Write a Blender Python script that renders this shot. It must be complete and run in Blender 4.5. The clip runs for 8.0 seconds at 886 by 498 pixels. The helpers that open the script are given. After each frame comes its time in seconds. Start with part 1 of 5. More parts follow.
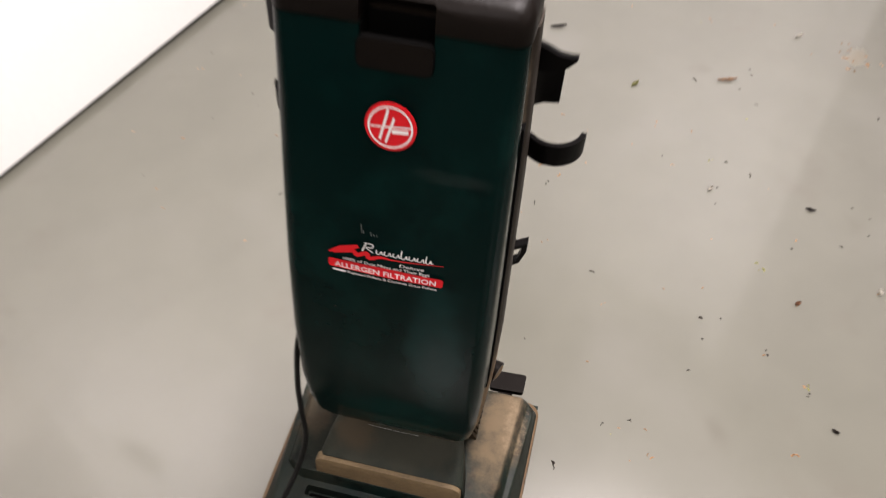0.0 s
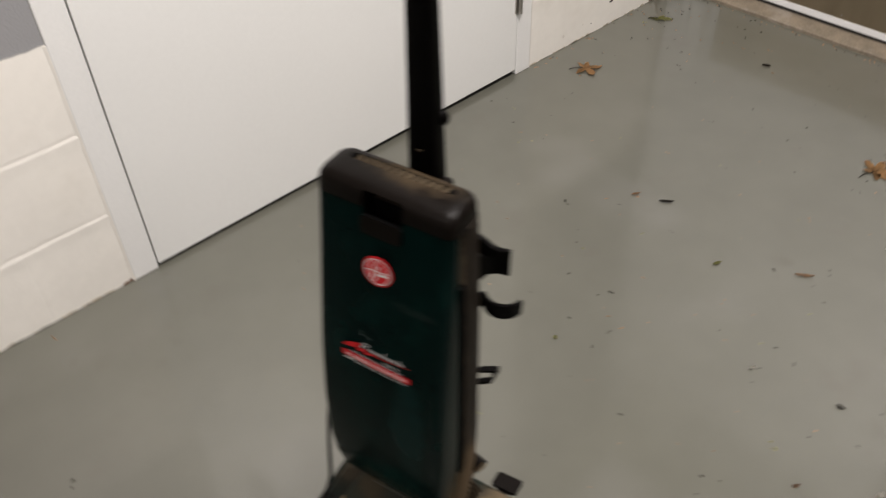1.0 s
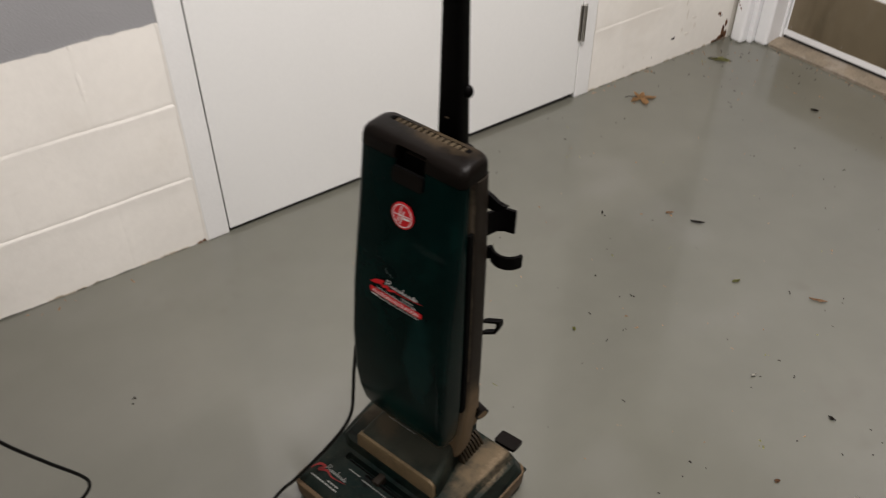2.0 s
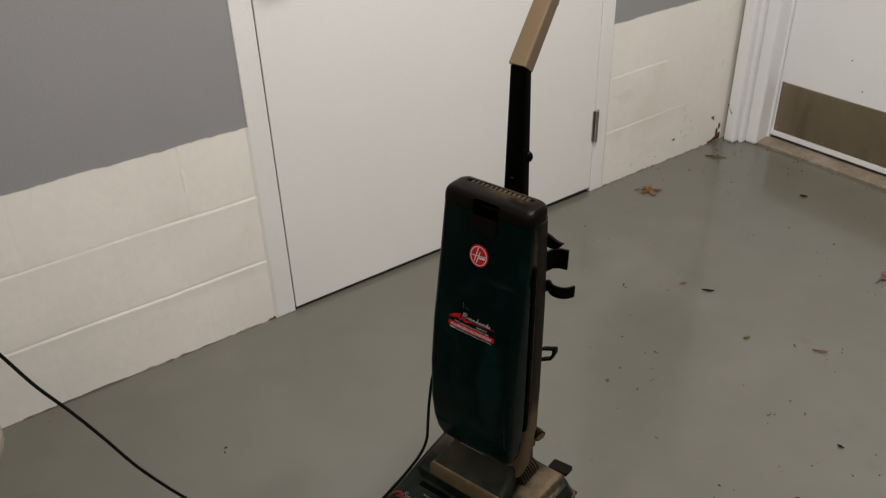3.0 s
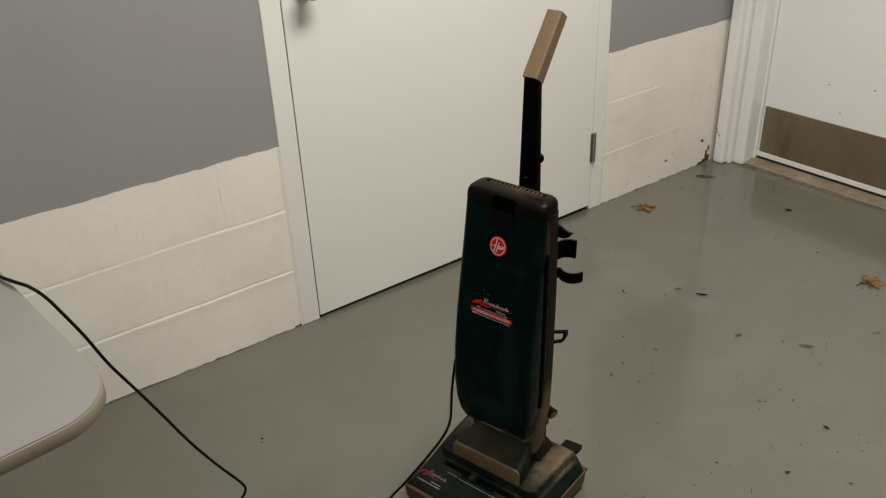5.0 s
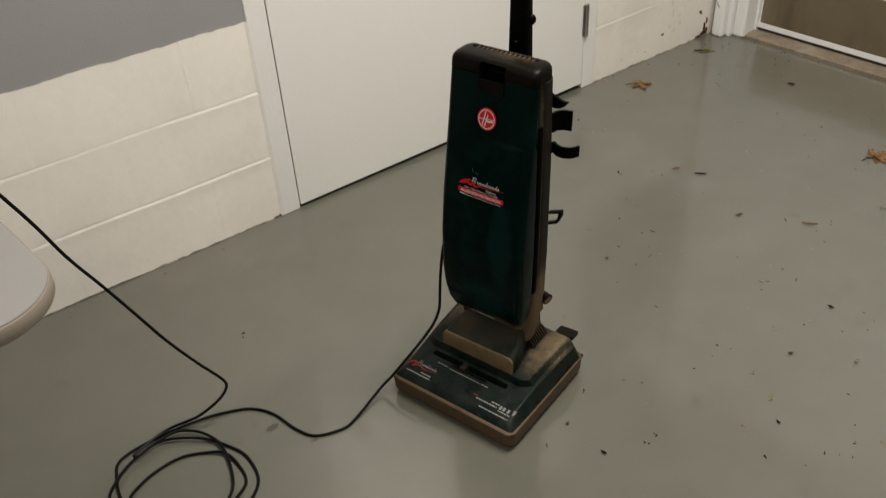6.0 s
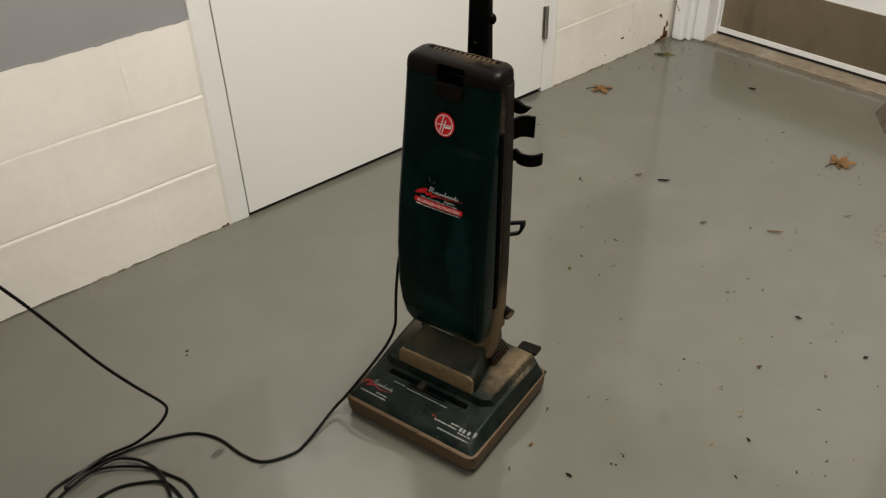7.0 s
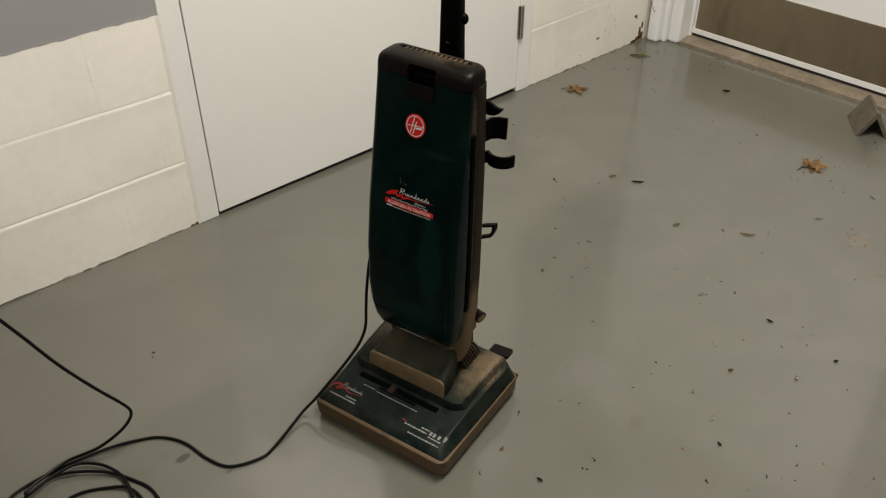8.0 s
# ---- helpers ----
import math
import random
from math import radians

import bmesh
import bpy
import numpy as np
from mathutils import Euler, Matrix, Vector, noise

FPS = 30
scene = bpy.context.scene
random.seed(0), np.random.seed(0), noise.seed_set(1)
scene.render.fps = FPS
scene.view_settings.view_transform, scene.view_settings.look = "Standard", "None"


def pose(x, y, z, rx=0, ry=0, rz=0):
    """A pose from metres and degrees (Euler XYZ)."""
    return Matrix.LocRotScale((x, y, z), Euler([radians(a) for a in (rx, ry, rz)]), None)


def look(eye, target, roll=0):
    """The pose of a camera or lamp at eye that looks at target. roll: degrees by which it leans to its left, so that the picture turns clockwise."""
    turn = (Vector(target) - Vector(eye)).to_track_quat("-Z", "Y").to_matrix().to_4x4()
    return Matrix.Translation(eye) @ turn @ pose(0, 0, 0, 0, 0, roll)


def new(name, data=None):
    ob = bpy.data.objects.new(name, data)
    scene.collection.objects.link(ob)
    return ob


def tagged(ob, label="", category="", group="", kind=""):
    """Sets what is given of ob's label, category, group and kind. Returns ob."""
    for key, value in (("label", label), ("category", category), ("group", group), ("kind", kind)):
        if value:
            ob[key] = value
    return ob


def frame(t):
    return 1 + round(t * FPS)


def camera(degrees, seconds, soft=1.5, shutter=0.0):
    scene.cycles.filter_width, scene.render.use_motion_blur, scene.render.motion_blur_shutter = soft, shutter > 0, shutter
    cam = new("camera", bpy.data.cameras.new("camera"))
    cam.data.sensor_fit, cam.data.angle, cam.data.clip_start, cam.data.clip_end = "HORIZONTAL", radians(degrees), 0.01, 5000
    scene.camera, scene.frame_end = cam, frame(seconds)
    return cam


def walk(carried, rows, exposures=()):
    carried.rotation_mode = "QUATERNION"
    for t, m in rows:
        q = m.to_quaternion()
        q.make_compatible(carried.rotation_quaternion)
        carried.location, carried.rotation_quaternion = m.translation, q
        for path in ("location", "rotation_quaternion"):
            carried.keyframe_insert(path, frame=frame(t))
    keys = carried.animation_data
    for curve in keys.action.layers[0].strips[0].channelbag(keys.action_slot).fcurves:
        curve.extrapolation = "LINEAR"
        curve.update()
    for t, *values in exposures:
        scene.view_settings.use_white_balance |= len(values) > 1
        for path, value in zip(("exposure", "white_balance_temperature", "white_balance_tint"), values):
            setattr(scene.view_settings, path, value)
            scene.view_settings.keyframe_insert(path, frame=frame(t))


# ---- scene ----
cam = camera(54.9, 8.0, soft=1.2, shutter=0.48)
PATH = [
    (0, (-2.377, -1.188, 1.097), (-1.262, -0.579, -0.447), 1.0),
    (0.2, (-2.444, -1.236, 1.188), (-1.304, -0.569, -0.314), 0.1),
    (0.5, (-2.489, -1.306, 1.302), (-1.384, -0.462, -0.135), -1.4),
    (0.8, (-2.453, -1.403, 1.348), (-1.472, -0.322, -0.02), -3.5),
    (1, (-2.387, -1.505, 1.352), (-1.427, -0.402, -0.012), -2.1),
    (1.2, (-2.332, -1.612, 1.367), (-1.407, -0.475, 0.006), 1.8),
    (1.5, (-2.332, -1.662, 1.368), (-1.468, -0.48, 0.006), 0.7),
    (1.7, (-2.361, -1.686, 1.378), (-1.536, -0.465, 0.026), -0.6),
    (2, (-2.465, -1.718, 1.395), (-1.599, -0.467, 0.097), -0.2),
    (2.2, (-2.569, -1.737, 1.405), (-1.64, -0.478, 0.159), -0.3),
    (3.3, (-2.803, -1.966, 1.474), (-1.822, -0.551, 0.456), -1.8),
    (3.5, (-2.863, -1.982, 1.475), (-1.861, -0.576, 0.466), -2.1),
    (3.8, (-2.92, -2.013, 1.475), (-1.918, -0.62, 0.449), -2.0),
    (4, (-2.93, -2.039, 1.492), (-1.938, -0.636, 0.467), -1.9),
    (5.3, (-2.911, -2.06, 1.48), (-1.899, -0.635, 0.509), -2.4),
    (5.5, (-2.901, -2.042, 1.459), (-1.911, -0.651, 0.417), -2.8),
    (5.8, (-2.87, -2.003, 1.406), (-1.918, -0.664, 0.266), -3.5),
    (6, (-2.86, -1.984, 1.392), (-1.918, -0.677, 0.207), -3.4),
    (6.5, (-2.845, -1.96, 1.387), (-1.899, -0.679, 0.176), -3.1),
    (6.8, (-2.809, -1.929, 1.365), (-1.809, -0.677, 0.168), -1.9),
    (7, (-2.802, -1.914, 1.349), (-1.781, -0.665, 0.166), -1.6),
    (7.5, (-2.781, -1.902, 1.341), (-1.72, -0.694, 0.152), -0.2),
    (8, (-2.78, -1.904, 1.344), (-1.72, -0.694, 0.156), -0.1),
]

EXPOSURES = [
    (0.0, 1.23, 6290, 22), (0.2, 1.06, 6400, 22), (0.5, 0.63, 6570, 22), (0.8, 0.41, 6430, 19), (1.0, 0.29, 6300, 16), (1.5, 0.10, 6250, 16), (2.0, 0.19, 6230, 16),
    (3.5, -0.36, 6430, 13), (4.0, -0.14, 6480, 12), (5.5, -0.22, 6650, 10), (6.0, -0.01, 6640, 11), (6.5, 0.23, 6600, 10), (7.2, 0.09, 6640, 11), (8.0, 0.09, 6650, 10),
]
walk(cam, [(t, look(eye, target, roll)) for t, eye, target, roll in PATH], EXPOSURES)

# ---- light ----
world = bpy.data.worlds.new("world")
scene.world = world
world.use_nodes = True
world.node_tree.nodes["Background"].inputs["Color"].default_value = (0.9, 0.95, 1.0, 1)
world.node_tree.nodes["Background"].inputs["Strength"].default_value = 0.05

ROOM_X0, ROOM_Y0, CEILING_Z = -5.6, -5.0, 2.75
FIXTURES = [(-1.54, -1.20), (-4.1, -1.35), (-1.7, -4.0), (-4.2, -4.0)]
LAMP_WATTS = [70, 16, 18, 8]
for (lx, ly), watts in zip(FIXTURES, LAMP_WATTS):
    lamp = bpy.data.lights.new("ceiling_lamp", "AREA")
    lamp.shape, lamp.size, lamp.size_y = "RECTANGLE", 1.15, 0.55
    lamp.energy, lamp.color = watts, (1.0, 0.945, 0.86)
    light = new("ceiling_lamp", lamp)
    light.matrix_world = pose(lx, ly, CEILING_Z - 0.10)

# ---- materials ----
def material(name, color, rough=0.5, metal=0.0, vary=0.12, scale=6.0, grain=60.0, bump=0.02, coat=0.0, spec=0.5, tint=None):
    """A surface with two scales of variation: broad patches and fine grain, both in metres of the object."""
    mat = bpy.data.materials.new(name)
    mat.use_nodes = True
    nt = mat.node_tree
    bsdf = nt.nodes["Principled BSDF"]
    bsdf.inputs["Metallic"].default_value = metal
    bsdf.inputs["Coat Weight"].default_value = coat
    bsdf.inputs["Coat Roughness"].default_value = 0.12
    bsdf.inputs["Specular IOR Level"].default_value = spec
    tc = nt.nodes.new("ShaderNodeTexCoord")
    broad, fine = nt.nodes.new("ShaderNodeTexNoise"), nt.nodes.new("ShaderNodeTexNoise")
    for node, s, d in ((broad, scale, 4), (fine, grain, 3)):
        node.inputs["Scale"].default_value, node.inputs["Detail"].default_value = s, d
        nt.links.new(tc.outputs["Object"], node.inputs["Vector"])
    both = nt.nodes.new("ShaderNodeMath")
    both.operation = "MULTIPLY_ADD"
    both.inputs[1].default_value = 0.4
    nt.links.new(fine.outputs["Fac"], both.inputs[0])
    low = nt.nodes.new("ShaderNodeMath")
    low.operation = "MULTIPLY"
    low.inputs[1].default_value = 0.6
    nt.links.new(broad.outputs["Fac"], low.inputs[0])
    nt.links.new(low.outputs[0], both.inputs[2])
    ramp = nt.nodes.new("ShaderNodeValToRGB")
    ramp.color_ramp.elements[0].position, ramp.color_ramp.elements[1].position = 0.3, 0.7
    ramp.color_ramp.interpolation = "EASE"
    other = tint or color
    ramp.color_ramp.elements[0].color = (*[c * (1 - vary) for c in color], 1)
    ramp.color_ramp.elements[1].color = (*[min(1, c * (1 + vary)) for c in other], 1)
    nt.links.new(both.outputs[0], ramp.inputs["Fac"])
    nt.links.new(ramp.outputs["Color"], bsdf.inputs["Base Color"])
    rr = nt.nodes.new("ShaderNodeMapRange")
    rr.inputs["To Min"].default_value, rr.inputs["To Max"].default_value = max(0.03, rough - 0.08), min(1, rough + 0.08)
    nt.links.new(both.outputs[0], rr.inputs["Value"])
    nt.links.new(rr.outputs[0], bsdf.inputs["Roughness"])
    if bump:
        b = nt.nodes.new("ShaderNodeBump")
        b.inputs["Strength"].default_value, b.inputs["Distance"].default_value = 1.0, bump * 0.05
        nt.links.new(both.outputs[0], b.inputs["Height"])
        nt.links.new(b.outputs["Normal"], bsdf.inputs["Normal"])
    return mat


def add_layer(mat, color, scale, low, high, seed=0.0, strength=1.0, rough=None, detail=6.0, box=None, stretch=(1, 1, 1), up=0.0):
    """Lays dirt, dust, wear, streaks or a painted reflection of a colour of its own over a material: noise between two
    thresholds, and, where box is given, only within box = (centre, half sizes) in the object's metres, with a ragged
    soft border. up > 0 keeps settled dust to faces whose normal rises above that height."""
    nt = mat.node_tree
    bsdf = nt.nodes["Principled BSDF"]
    tc = nt.nodes.new("ShaderNodeTexCoord")
    mp = nt.nodes.new("ShaderNodeMapping")
    mp.inputs["Location"].default_value = (seed, seed * 1.7, seed * 0.6)
    mp.inputs["Scale"].default_value = stretch
    nt.links.new(tc.outputs["Object"], mp.inputs["Vector"])
    tex = nt.nodes.new("ShaderNodeTexNoise")
    tex.inputs["Scale"].default_value, tex.inputs["Detail"].default_value = scale, detail
    tex.inputs["Roughness"].default_value = 0.65
    nt.links.new(mp.outputs[0], tex.inputs["Vector"])
    rng = nt.nodes.new("ShaderNodeMapRange")
    rng.inputs["From Min"].default_value, rng.inputs["From Max"].default_value = low, high
    rng.inputs["To Max"].default_value = strength
    rng.interpolation_type = "SMOOTHERSTEP"
    fac = tex.outputs["Fac"]
    if box:
        centre, half = box
        sub = nt.nodes.new("ShaderNodeVectorMath")
        sub.operation = "SUBTRACT"
        sub.inputs[1].default_value = centre
        nt.links.new(tc.outputs["Object"], sub.inputs[0])
        div = nt.nodes.new("ShaderNodeVectorMath")
        div.operation = "DIVIDE"
        div.inputs[1].default_value = half
        nt.links.new(sub.outputs[0], div.inputs[0])
        ln = nt.nodes.new("ShaderNodeVectorMath")
        ln.operation = "LENGTH"
        nt.links.new(div.outputs[0], ln.inputs[0])
        fall = nt.nodes.new("ShaderNodeMapRange")
        fall.inputs["From Min"].default_value, fall.inputs["From Max"].default_value = 0.3, 1.0
        fall.inputs["To Min"].default_value, fall.inputs["To Max"].default_value = 0.3, -0.5
        nt.links.new(ln.outputs["Value"], fall.inputs["Value"])
        add = nt.nodes.new("ShaderNodeMath")
        nt.links.new(fac, add.inputs[0])
        nt.links.new(fall.outputs[0], add.inputs[1])
        fac = add.outputs[0]
    nt.links.new(fac, rng.inputs["Value"])
    amount = rng.outputs[0]
    if up:
        xyz = nt.nodes.new("ShaderNodeSeparateXYZ")
        nt.links.new(tc.outputs["Normal"], xyz.inputs[0])
        flat = nt.nodes.new("ShaderNodeMapRange")
        flat.interpolation_type = "SMOOTHSTEP"
        flat.inputs["From Min"].default_value, flat.inputs["From Max"].default_value = up - 0.55, up + 0.13
        nt.links.new(xyz.outputs["Z"], flat.inputs["Value"])
        settled = nt.nodes.new("ShaderNodeMath")
        settled.operation = "MULTIPLY"
        nt.links.new(amount, settled.inputs[0])
        nt.links.new(flat.outputs[0], settled.inputs[1])
        amount = settled.outputs[0]
    mix = nt.nodes.new("ShaderNodeMix")
    mix.data_type = "RGBA"
    nt.links.new(amount, mix.inputs["Factor"])
    old = bsdf.inputs["Base Color"].links[0].from_socket
    nt.links.new(old, mix.inputs["A"])
    mix.inputs["B"].default_value = (*color, 1)
    nt.links.new(mix.outputs["Result"], bsdf.inputs["Base Color"])
    if rough is not None:
        mr = nt.nodes.new("ShaderNodeMix")
        nt.links.new(amount, mr.inputs["Factor"])
        nt.links.new(bsdf.inputs["Roughness"].links[0].from_socket, mr.inputs["A"])
        mr.inputs["B"].default_value = rough
        nt.links.new(mr.outputs["Result"], bsdf.inputs["Roughness"])
    return mat


M_FLOOR = material("painted_concrete", (0.1168, 0.1152, 0.0932), 0.25, vary=0.06, scale=1.3, grain=8, bump=0, coat=0.6)
M_FLOOR.node_tree.nodes["Principled BSDF"].inputs["Coat Roughness"].default_value = 0.09
add_layer(M_FLOOR, (0.112, 0.107, 0.097), 0.9, 0.42, 0.9, 3.1, 0.5, None, detail=1.5)
add_layer(M_FLOOR, (0.160, 0.157, 0.142), 2.3, 0.5, 0.85, 6.4, 0.5, None, detail=2.0)
add_layer(M_FLOOR, (0.085, 0.074, 0.058), 7, 0.64, 0.86, 8.2, 0.45, None, detail=2.0)
add_layer(M_FLOOR, (0.108, 0.098, 0.080), 5, 0.56, 0.85, 4.9, 0.5, None, detail=3.0)
add_layer(M_FLOOR, (0.175, 0.140, 0.092), 45, 0.50, 0.95, 2.2, 0.45, 0.6, box=((-0.715, -1.244, 0), (0.075, 0.045, 1)))
add_layer(M_FLOOR, (0.030, 0.026, 0.022), 30, 0.34, 0.75, 5.0, 0.8, 0.5, box=((-2.43, -0.72, 0), (0.030, 0.016, 1)))
add_layer(M_FLOOR, (0.045, 0.040, 0.035), 30, 0.5, 0.8, 5.5, 0.8, 0.5, box=((-2.38, -0.81, 0), (0.022, 0.009, 1)))
M_BLOCK = material("white_block_paint", (0.829, 0.799, 0.736), 0.42, vary=0.03, scale=6, grain=40, bump=0.035)
add_layer(M_BLOCK, (0.50, 0.45, 0.36), 14, 0.67, 0.82, 2.0, 0.4)
add_layer(M_BLOCK, (0.715, 0.675, 0.60), 3.2, 0.48, 0.74, 5.7, 0.5, 0.5, detail=4.0)
add_layer(M_BLOCK, (0.60, 0.565, 0.505), 6.0, 0.60, 0.78, 9.3, 0.35, 0.55, detail=5.0, stretch=(0.6, 1, 1.6))
M_MORTAR = material("painted_mortar", (0.70, 0.67, 0.59), 0.6, vary=0.06, scale=12, grain=200, bump=0.08)
M_GREY = material("grey_wall_paint", (0.285, 0.284, 0.288), 0.5, vary=0.03, scale=3, grain=220, bump=0.03)
M_DOOR = material("white_door_paint", (0.768, 0.768, 0.742), 0.38, vary=0.015, scale=2, grain=120, bump=0.006)
M_FRAME = material("white_frame_paint", (0.770, 0.768, 0.746), 0.40, vary=0.025, scale=4, grain=150, bump=0.012)
add_layer(M_FRAME, (0.45, 0.38, 0.28), 22, 0.70, 0.78, 4.0, 0.6)
M_ENTRY = material("cool_white_entry_paint", (0.76, 0.765, 0.765), 0.40, vary=0.02, scale=4, grain=150, bump=0.010)
add_layer(M_ENTRY, (0.48, 0.42, 0.33), 22, 0.70, 0.80, 4.0, 0.5)
M_CEIL = material("ceiling_paint", (0.78, 0.77, 0.74), 0.8, vary=0.02, scale=2, grain=90, bump=0.04)
M_STEEL = material("brushed_steel", (0.42, 0.40, 0.37), 0.36, metal=1.0, vary=0.10, scale=8, grain=90, bump=0.01)
# brown of the reflected floor is put into the steel's colour, with streaks over it
M_KICK = material("kick_plate_steel", (0.325, 0.268, 0.188), 0.34, metal=0.9, vary=0.06, scale=3, grain=12, bump=0)
add_layer(M_KICK, (0.165, 0.136, 0.09), 6, 0.42, 0.80, 1.4, 0.7, 0.5, detail=3.0, stretch=(1, 1, 0.25))
add_layer(M_KICK, (0.40, 0.345, 0.26), 11, 0.5, 0.85, 7.7, 0.5, 0.42, detail=4.0, stretch=(1, 1, 0.6))
add_layer(M_KICK, (0.13, 0.105, 0.07), 60, 0.68, 0.8, 4.4, 0.6, 0.7)
M_BRONZE = material("dark_bronze", (0.06, 0.05, 0.045), 0.35, metal=0.8, vary=0.1)
M_SILL = material("worn_threshold", (0.200, 0.164, 0.118), 0.7, vary=0.25, scale=18, grain=120, bump=0.1)
add_layer(M_SILL, (0.32, 0.285, 0.24), 8, 0.5, 0.7, 3.0, 0.6)
M_GREEN = material("dark_green_plastic", (0.0005, 0.0067, 0.0059), 0.20, vary=0.10, scale=7, grain=14, bump=0.012, spec=0.06)
M_HOOD = material("dusty_green_plastic", (0.0026, 0.0085, 0.0072), 0.36, spec=0.10, vary=0.12, scale=9, grain=240, bump=0.01)
M_DARK = material("brown_black_plastic", (0.0034, 0.0023, 0.0016), 0.40, spec=0.09, vary=0.12, scale=12, grain=260, bump=0.01)
M_BLACK = material("black_plastic", (0.0012, 0.0010, 0.0009), 0.42, spec=0.05, vary=0.1, scale=12, grain=240, bump=0.01)
# near-black that puts the shade of gaps, slots and hollows into colour
M_RECESS = material("black_recess", (0.0012, 0.0011, 0.0010), 0.8, vary=0.1, spec=0.05)
M_PLATE = material("grimy_tan_plate", (0.128, 0.090, 0.046), 0.6, spec=0.25, vary=0.22, scale=28, grain=260, bump=0.03)
add_layer(M_PLATE, (0.070, 0.055, 0.036), 30, 0.5, 0.85, 5.2, 0.7, stretch=(1, 1, 0.35))
M_PRINT = material("dull_print", (0.19, 0.19, 0.175), 0.6, vary=0.25, scale=90, bump=0)
M_TAN = material("tan_plastic", (0.078, 0.047, 0.0205), 0.55, spec=0.3, vary=0.10, scale=12, grain=220, bump=0.015)
M_GRIP = material("bronze_tan_grip", (0.155, 0.108, 0.062), 0.36, vary=0.06, scale=12, grain=220, bump=0.01)
M_BACK = material("dusty_brown_frame", (0.017, 0.0125, 0.0085), 0.6, spec=0.15, vary=0.15, scale=10, grain=200, bump=0.02)
M_GRILLE = material("brown_grille", (0.026, 0.0185, 0.0105), 0.6, spec=0.15, vary=0.25, scale=40, grain=260, bump=0.02)
M_VENT = material("dusty_vent_ribs", (0.044, 0.032, 0.018), 0.75, spec=0.15, vary=0.3, scale=60, grain=260, bump=0.02)
M_RED = material("red_print", (0.56, 0.010, 0.014), 0.35, spec=0.2, vary=0.04, scale=20, bump=0)
M_DULLRED = material("dull_red_print", (0.17, 0.016, 0.014), 0.6, spec=0.2, vary=0.3, scale=60, bump=0)
M_SCRATCH = material("pale_scratch", (0.16, 0.17, 0.16), 0.6, vary=0.2, bump=0)
M_WHITE = material("white_print", (0.72, 0.72, 0.70), 0.4, vary=0.03, scale=20, bump=0)
M_CORD = material("black_rubber_cord", (0.0025, 0.0025, 0.0022), 0.45, spec=0.16, vary=0.15, scale=30, grain=300, bump=0.01)
M_TOP = material("grey_laminate", (0.240, 0.234, 0.227), 0.42, vary=0.03, scale=20, grain=320, bump=0.004)
M_EDGE = material("beige_edge_band", (0.235, 0.205, 0.160), 0.45, vary=0.05, scale=10, grain=200, bump=0.01)
M_LEAF = material("dry_oak_leaf", (0.27, 0.150, 0.050), 0.7, vary=0.35, scale=40, grain=300, bump=0.2, tint=(0.36, 0.20, 0.08))
M_LEAFG = material("wilted_green_leaf", (0.185, 0.185, 0.048), 0.7, vary=0.3, scale=50, grain=300, bump=0.2)
M_BIT = material("dark_debris", (0.014, 0.011, 0.008), 0.85, spec=0.15, vary=0.4, scale=60, grain=300, bump=0.1)
M_PALE = material("pale_husk", (0.42, 0.40, 0.34), 0.7, vary=0.3, scale=80, grain=300, bump=0.1)
M_TANBIT = material("tan_debris", (0.235, 0.128, 0.056), 0.8, vary=0.3, scale=60, grain=300, bump=0.1)
M_WEDGE = material("weathered_brown_wedge", (0.096, 0.079, 0.056), 0.8, vary=0.35, scale=26, grain=160, bump=0.08)
M_RUST = material("rusty_flakes", (0.13, 0.055, 0.02), 0.85, vary=0.4, scale=60, grain=300, bump=0.1)
M_SCUFF = material("faint_wall_scuff", (0.73, 0.69, 0.62), 0.6, vary=0.12, scale=40, grain=200, bump=0.02)
M_GRIME = material("wall_foot_grime", (0.42, 0.36, 0.27), 0.85, vary=0.4, scale=30, grain=200, bump=0.1)
M_DIFFUSER = material("lit_diffuser", (0.8, 0.8, 0.78), 0.6, vary=0.01, bump=0)
M_DIFFUSER.node_tree.nodes["Principled BSDF"].inputs["Emission Color"].default_value = (1.0, 0.945, 0.86, 1)
M_DIFFUSER.node_tree.nodes["Principled BSDF"].inputs["Emission Strength"].default_value = 1.5
# near-black colour; under the two doors it stands in for the gap's shade
M_GAP = material("dark_door_gap", (0.015, 0.014, 0.013), 0.8, vary=0.1)
add_layer(M_GREEN, (0.0017, 0.0155, 0.0132), 9, 0.46, 0.72, 12.0, 0.6, None, detail=4.0)
add_layer(M_GREEN, (0.0004, 0.0040, 0.0038), 15, 0.52, 0.74, 15.0, 0.7, None, detail=4.0)
for m_, s_ in ((M_GREEN, 1.0), (M_DARK, 2.0), (M_BLACK, 3.0)):
    add_layer(m_, (0.05, 0.046, 0.038), 7, 0.55, 0.98, s_, 0.03, 0.35)
add_layer(M_DARK, (0.052, 0.036, 0.019), 40, 0.30, 1.0, 6.0, 0.6, 0.8, box=((0.035, 0.198, 0.78), (0.11, 0.045, 0.06)), up=0.8)
add_layer(M_GREEN, (0.105, 0.082, 0.054), 20, 0.45, 1.0, 9.0, 0.7, 0.6, box=((0.035, 0.15, 0.180), (0.24, 0.16, 0.085)))
add_layer(M_BACK, (0.17, 0.118, 0.068), 7, 0.45, 0.80, 3.3, 0.9, 0.8, box=((0.09, 0.20, 0.12), (0.25, 0.12, 0.45)))
add_layer(M_BACK, (0.16, 0.125, 0.085), 40, 0.30, 0.9, 7.3, 0.7, 0.8, box=((0.10, 0.1745, 0.48), (0.06, 0.007, 0.60)))
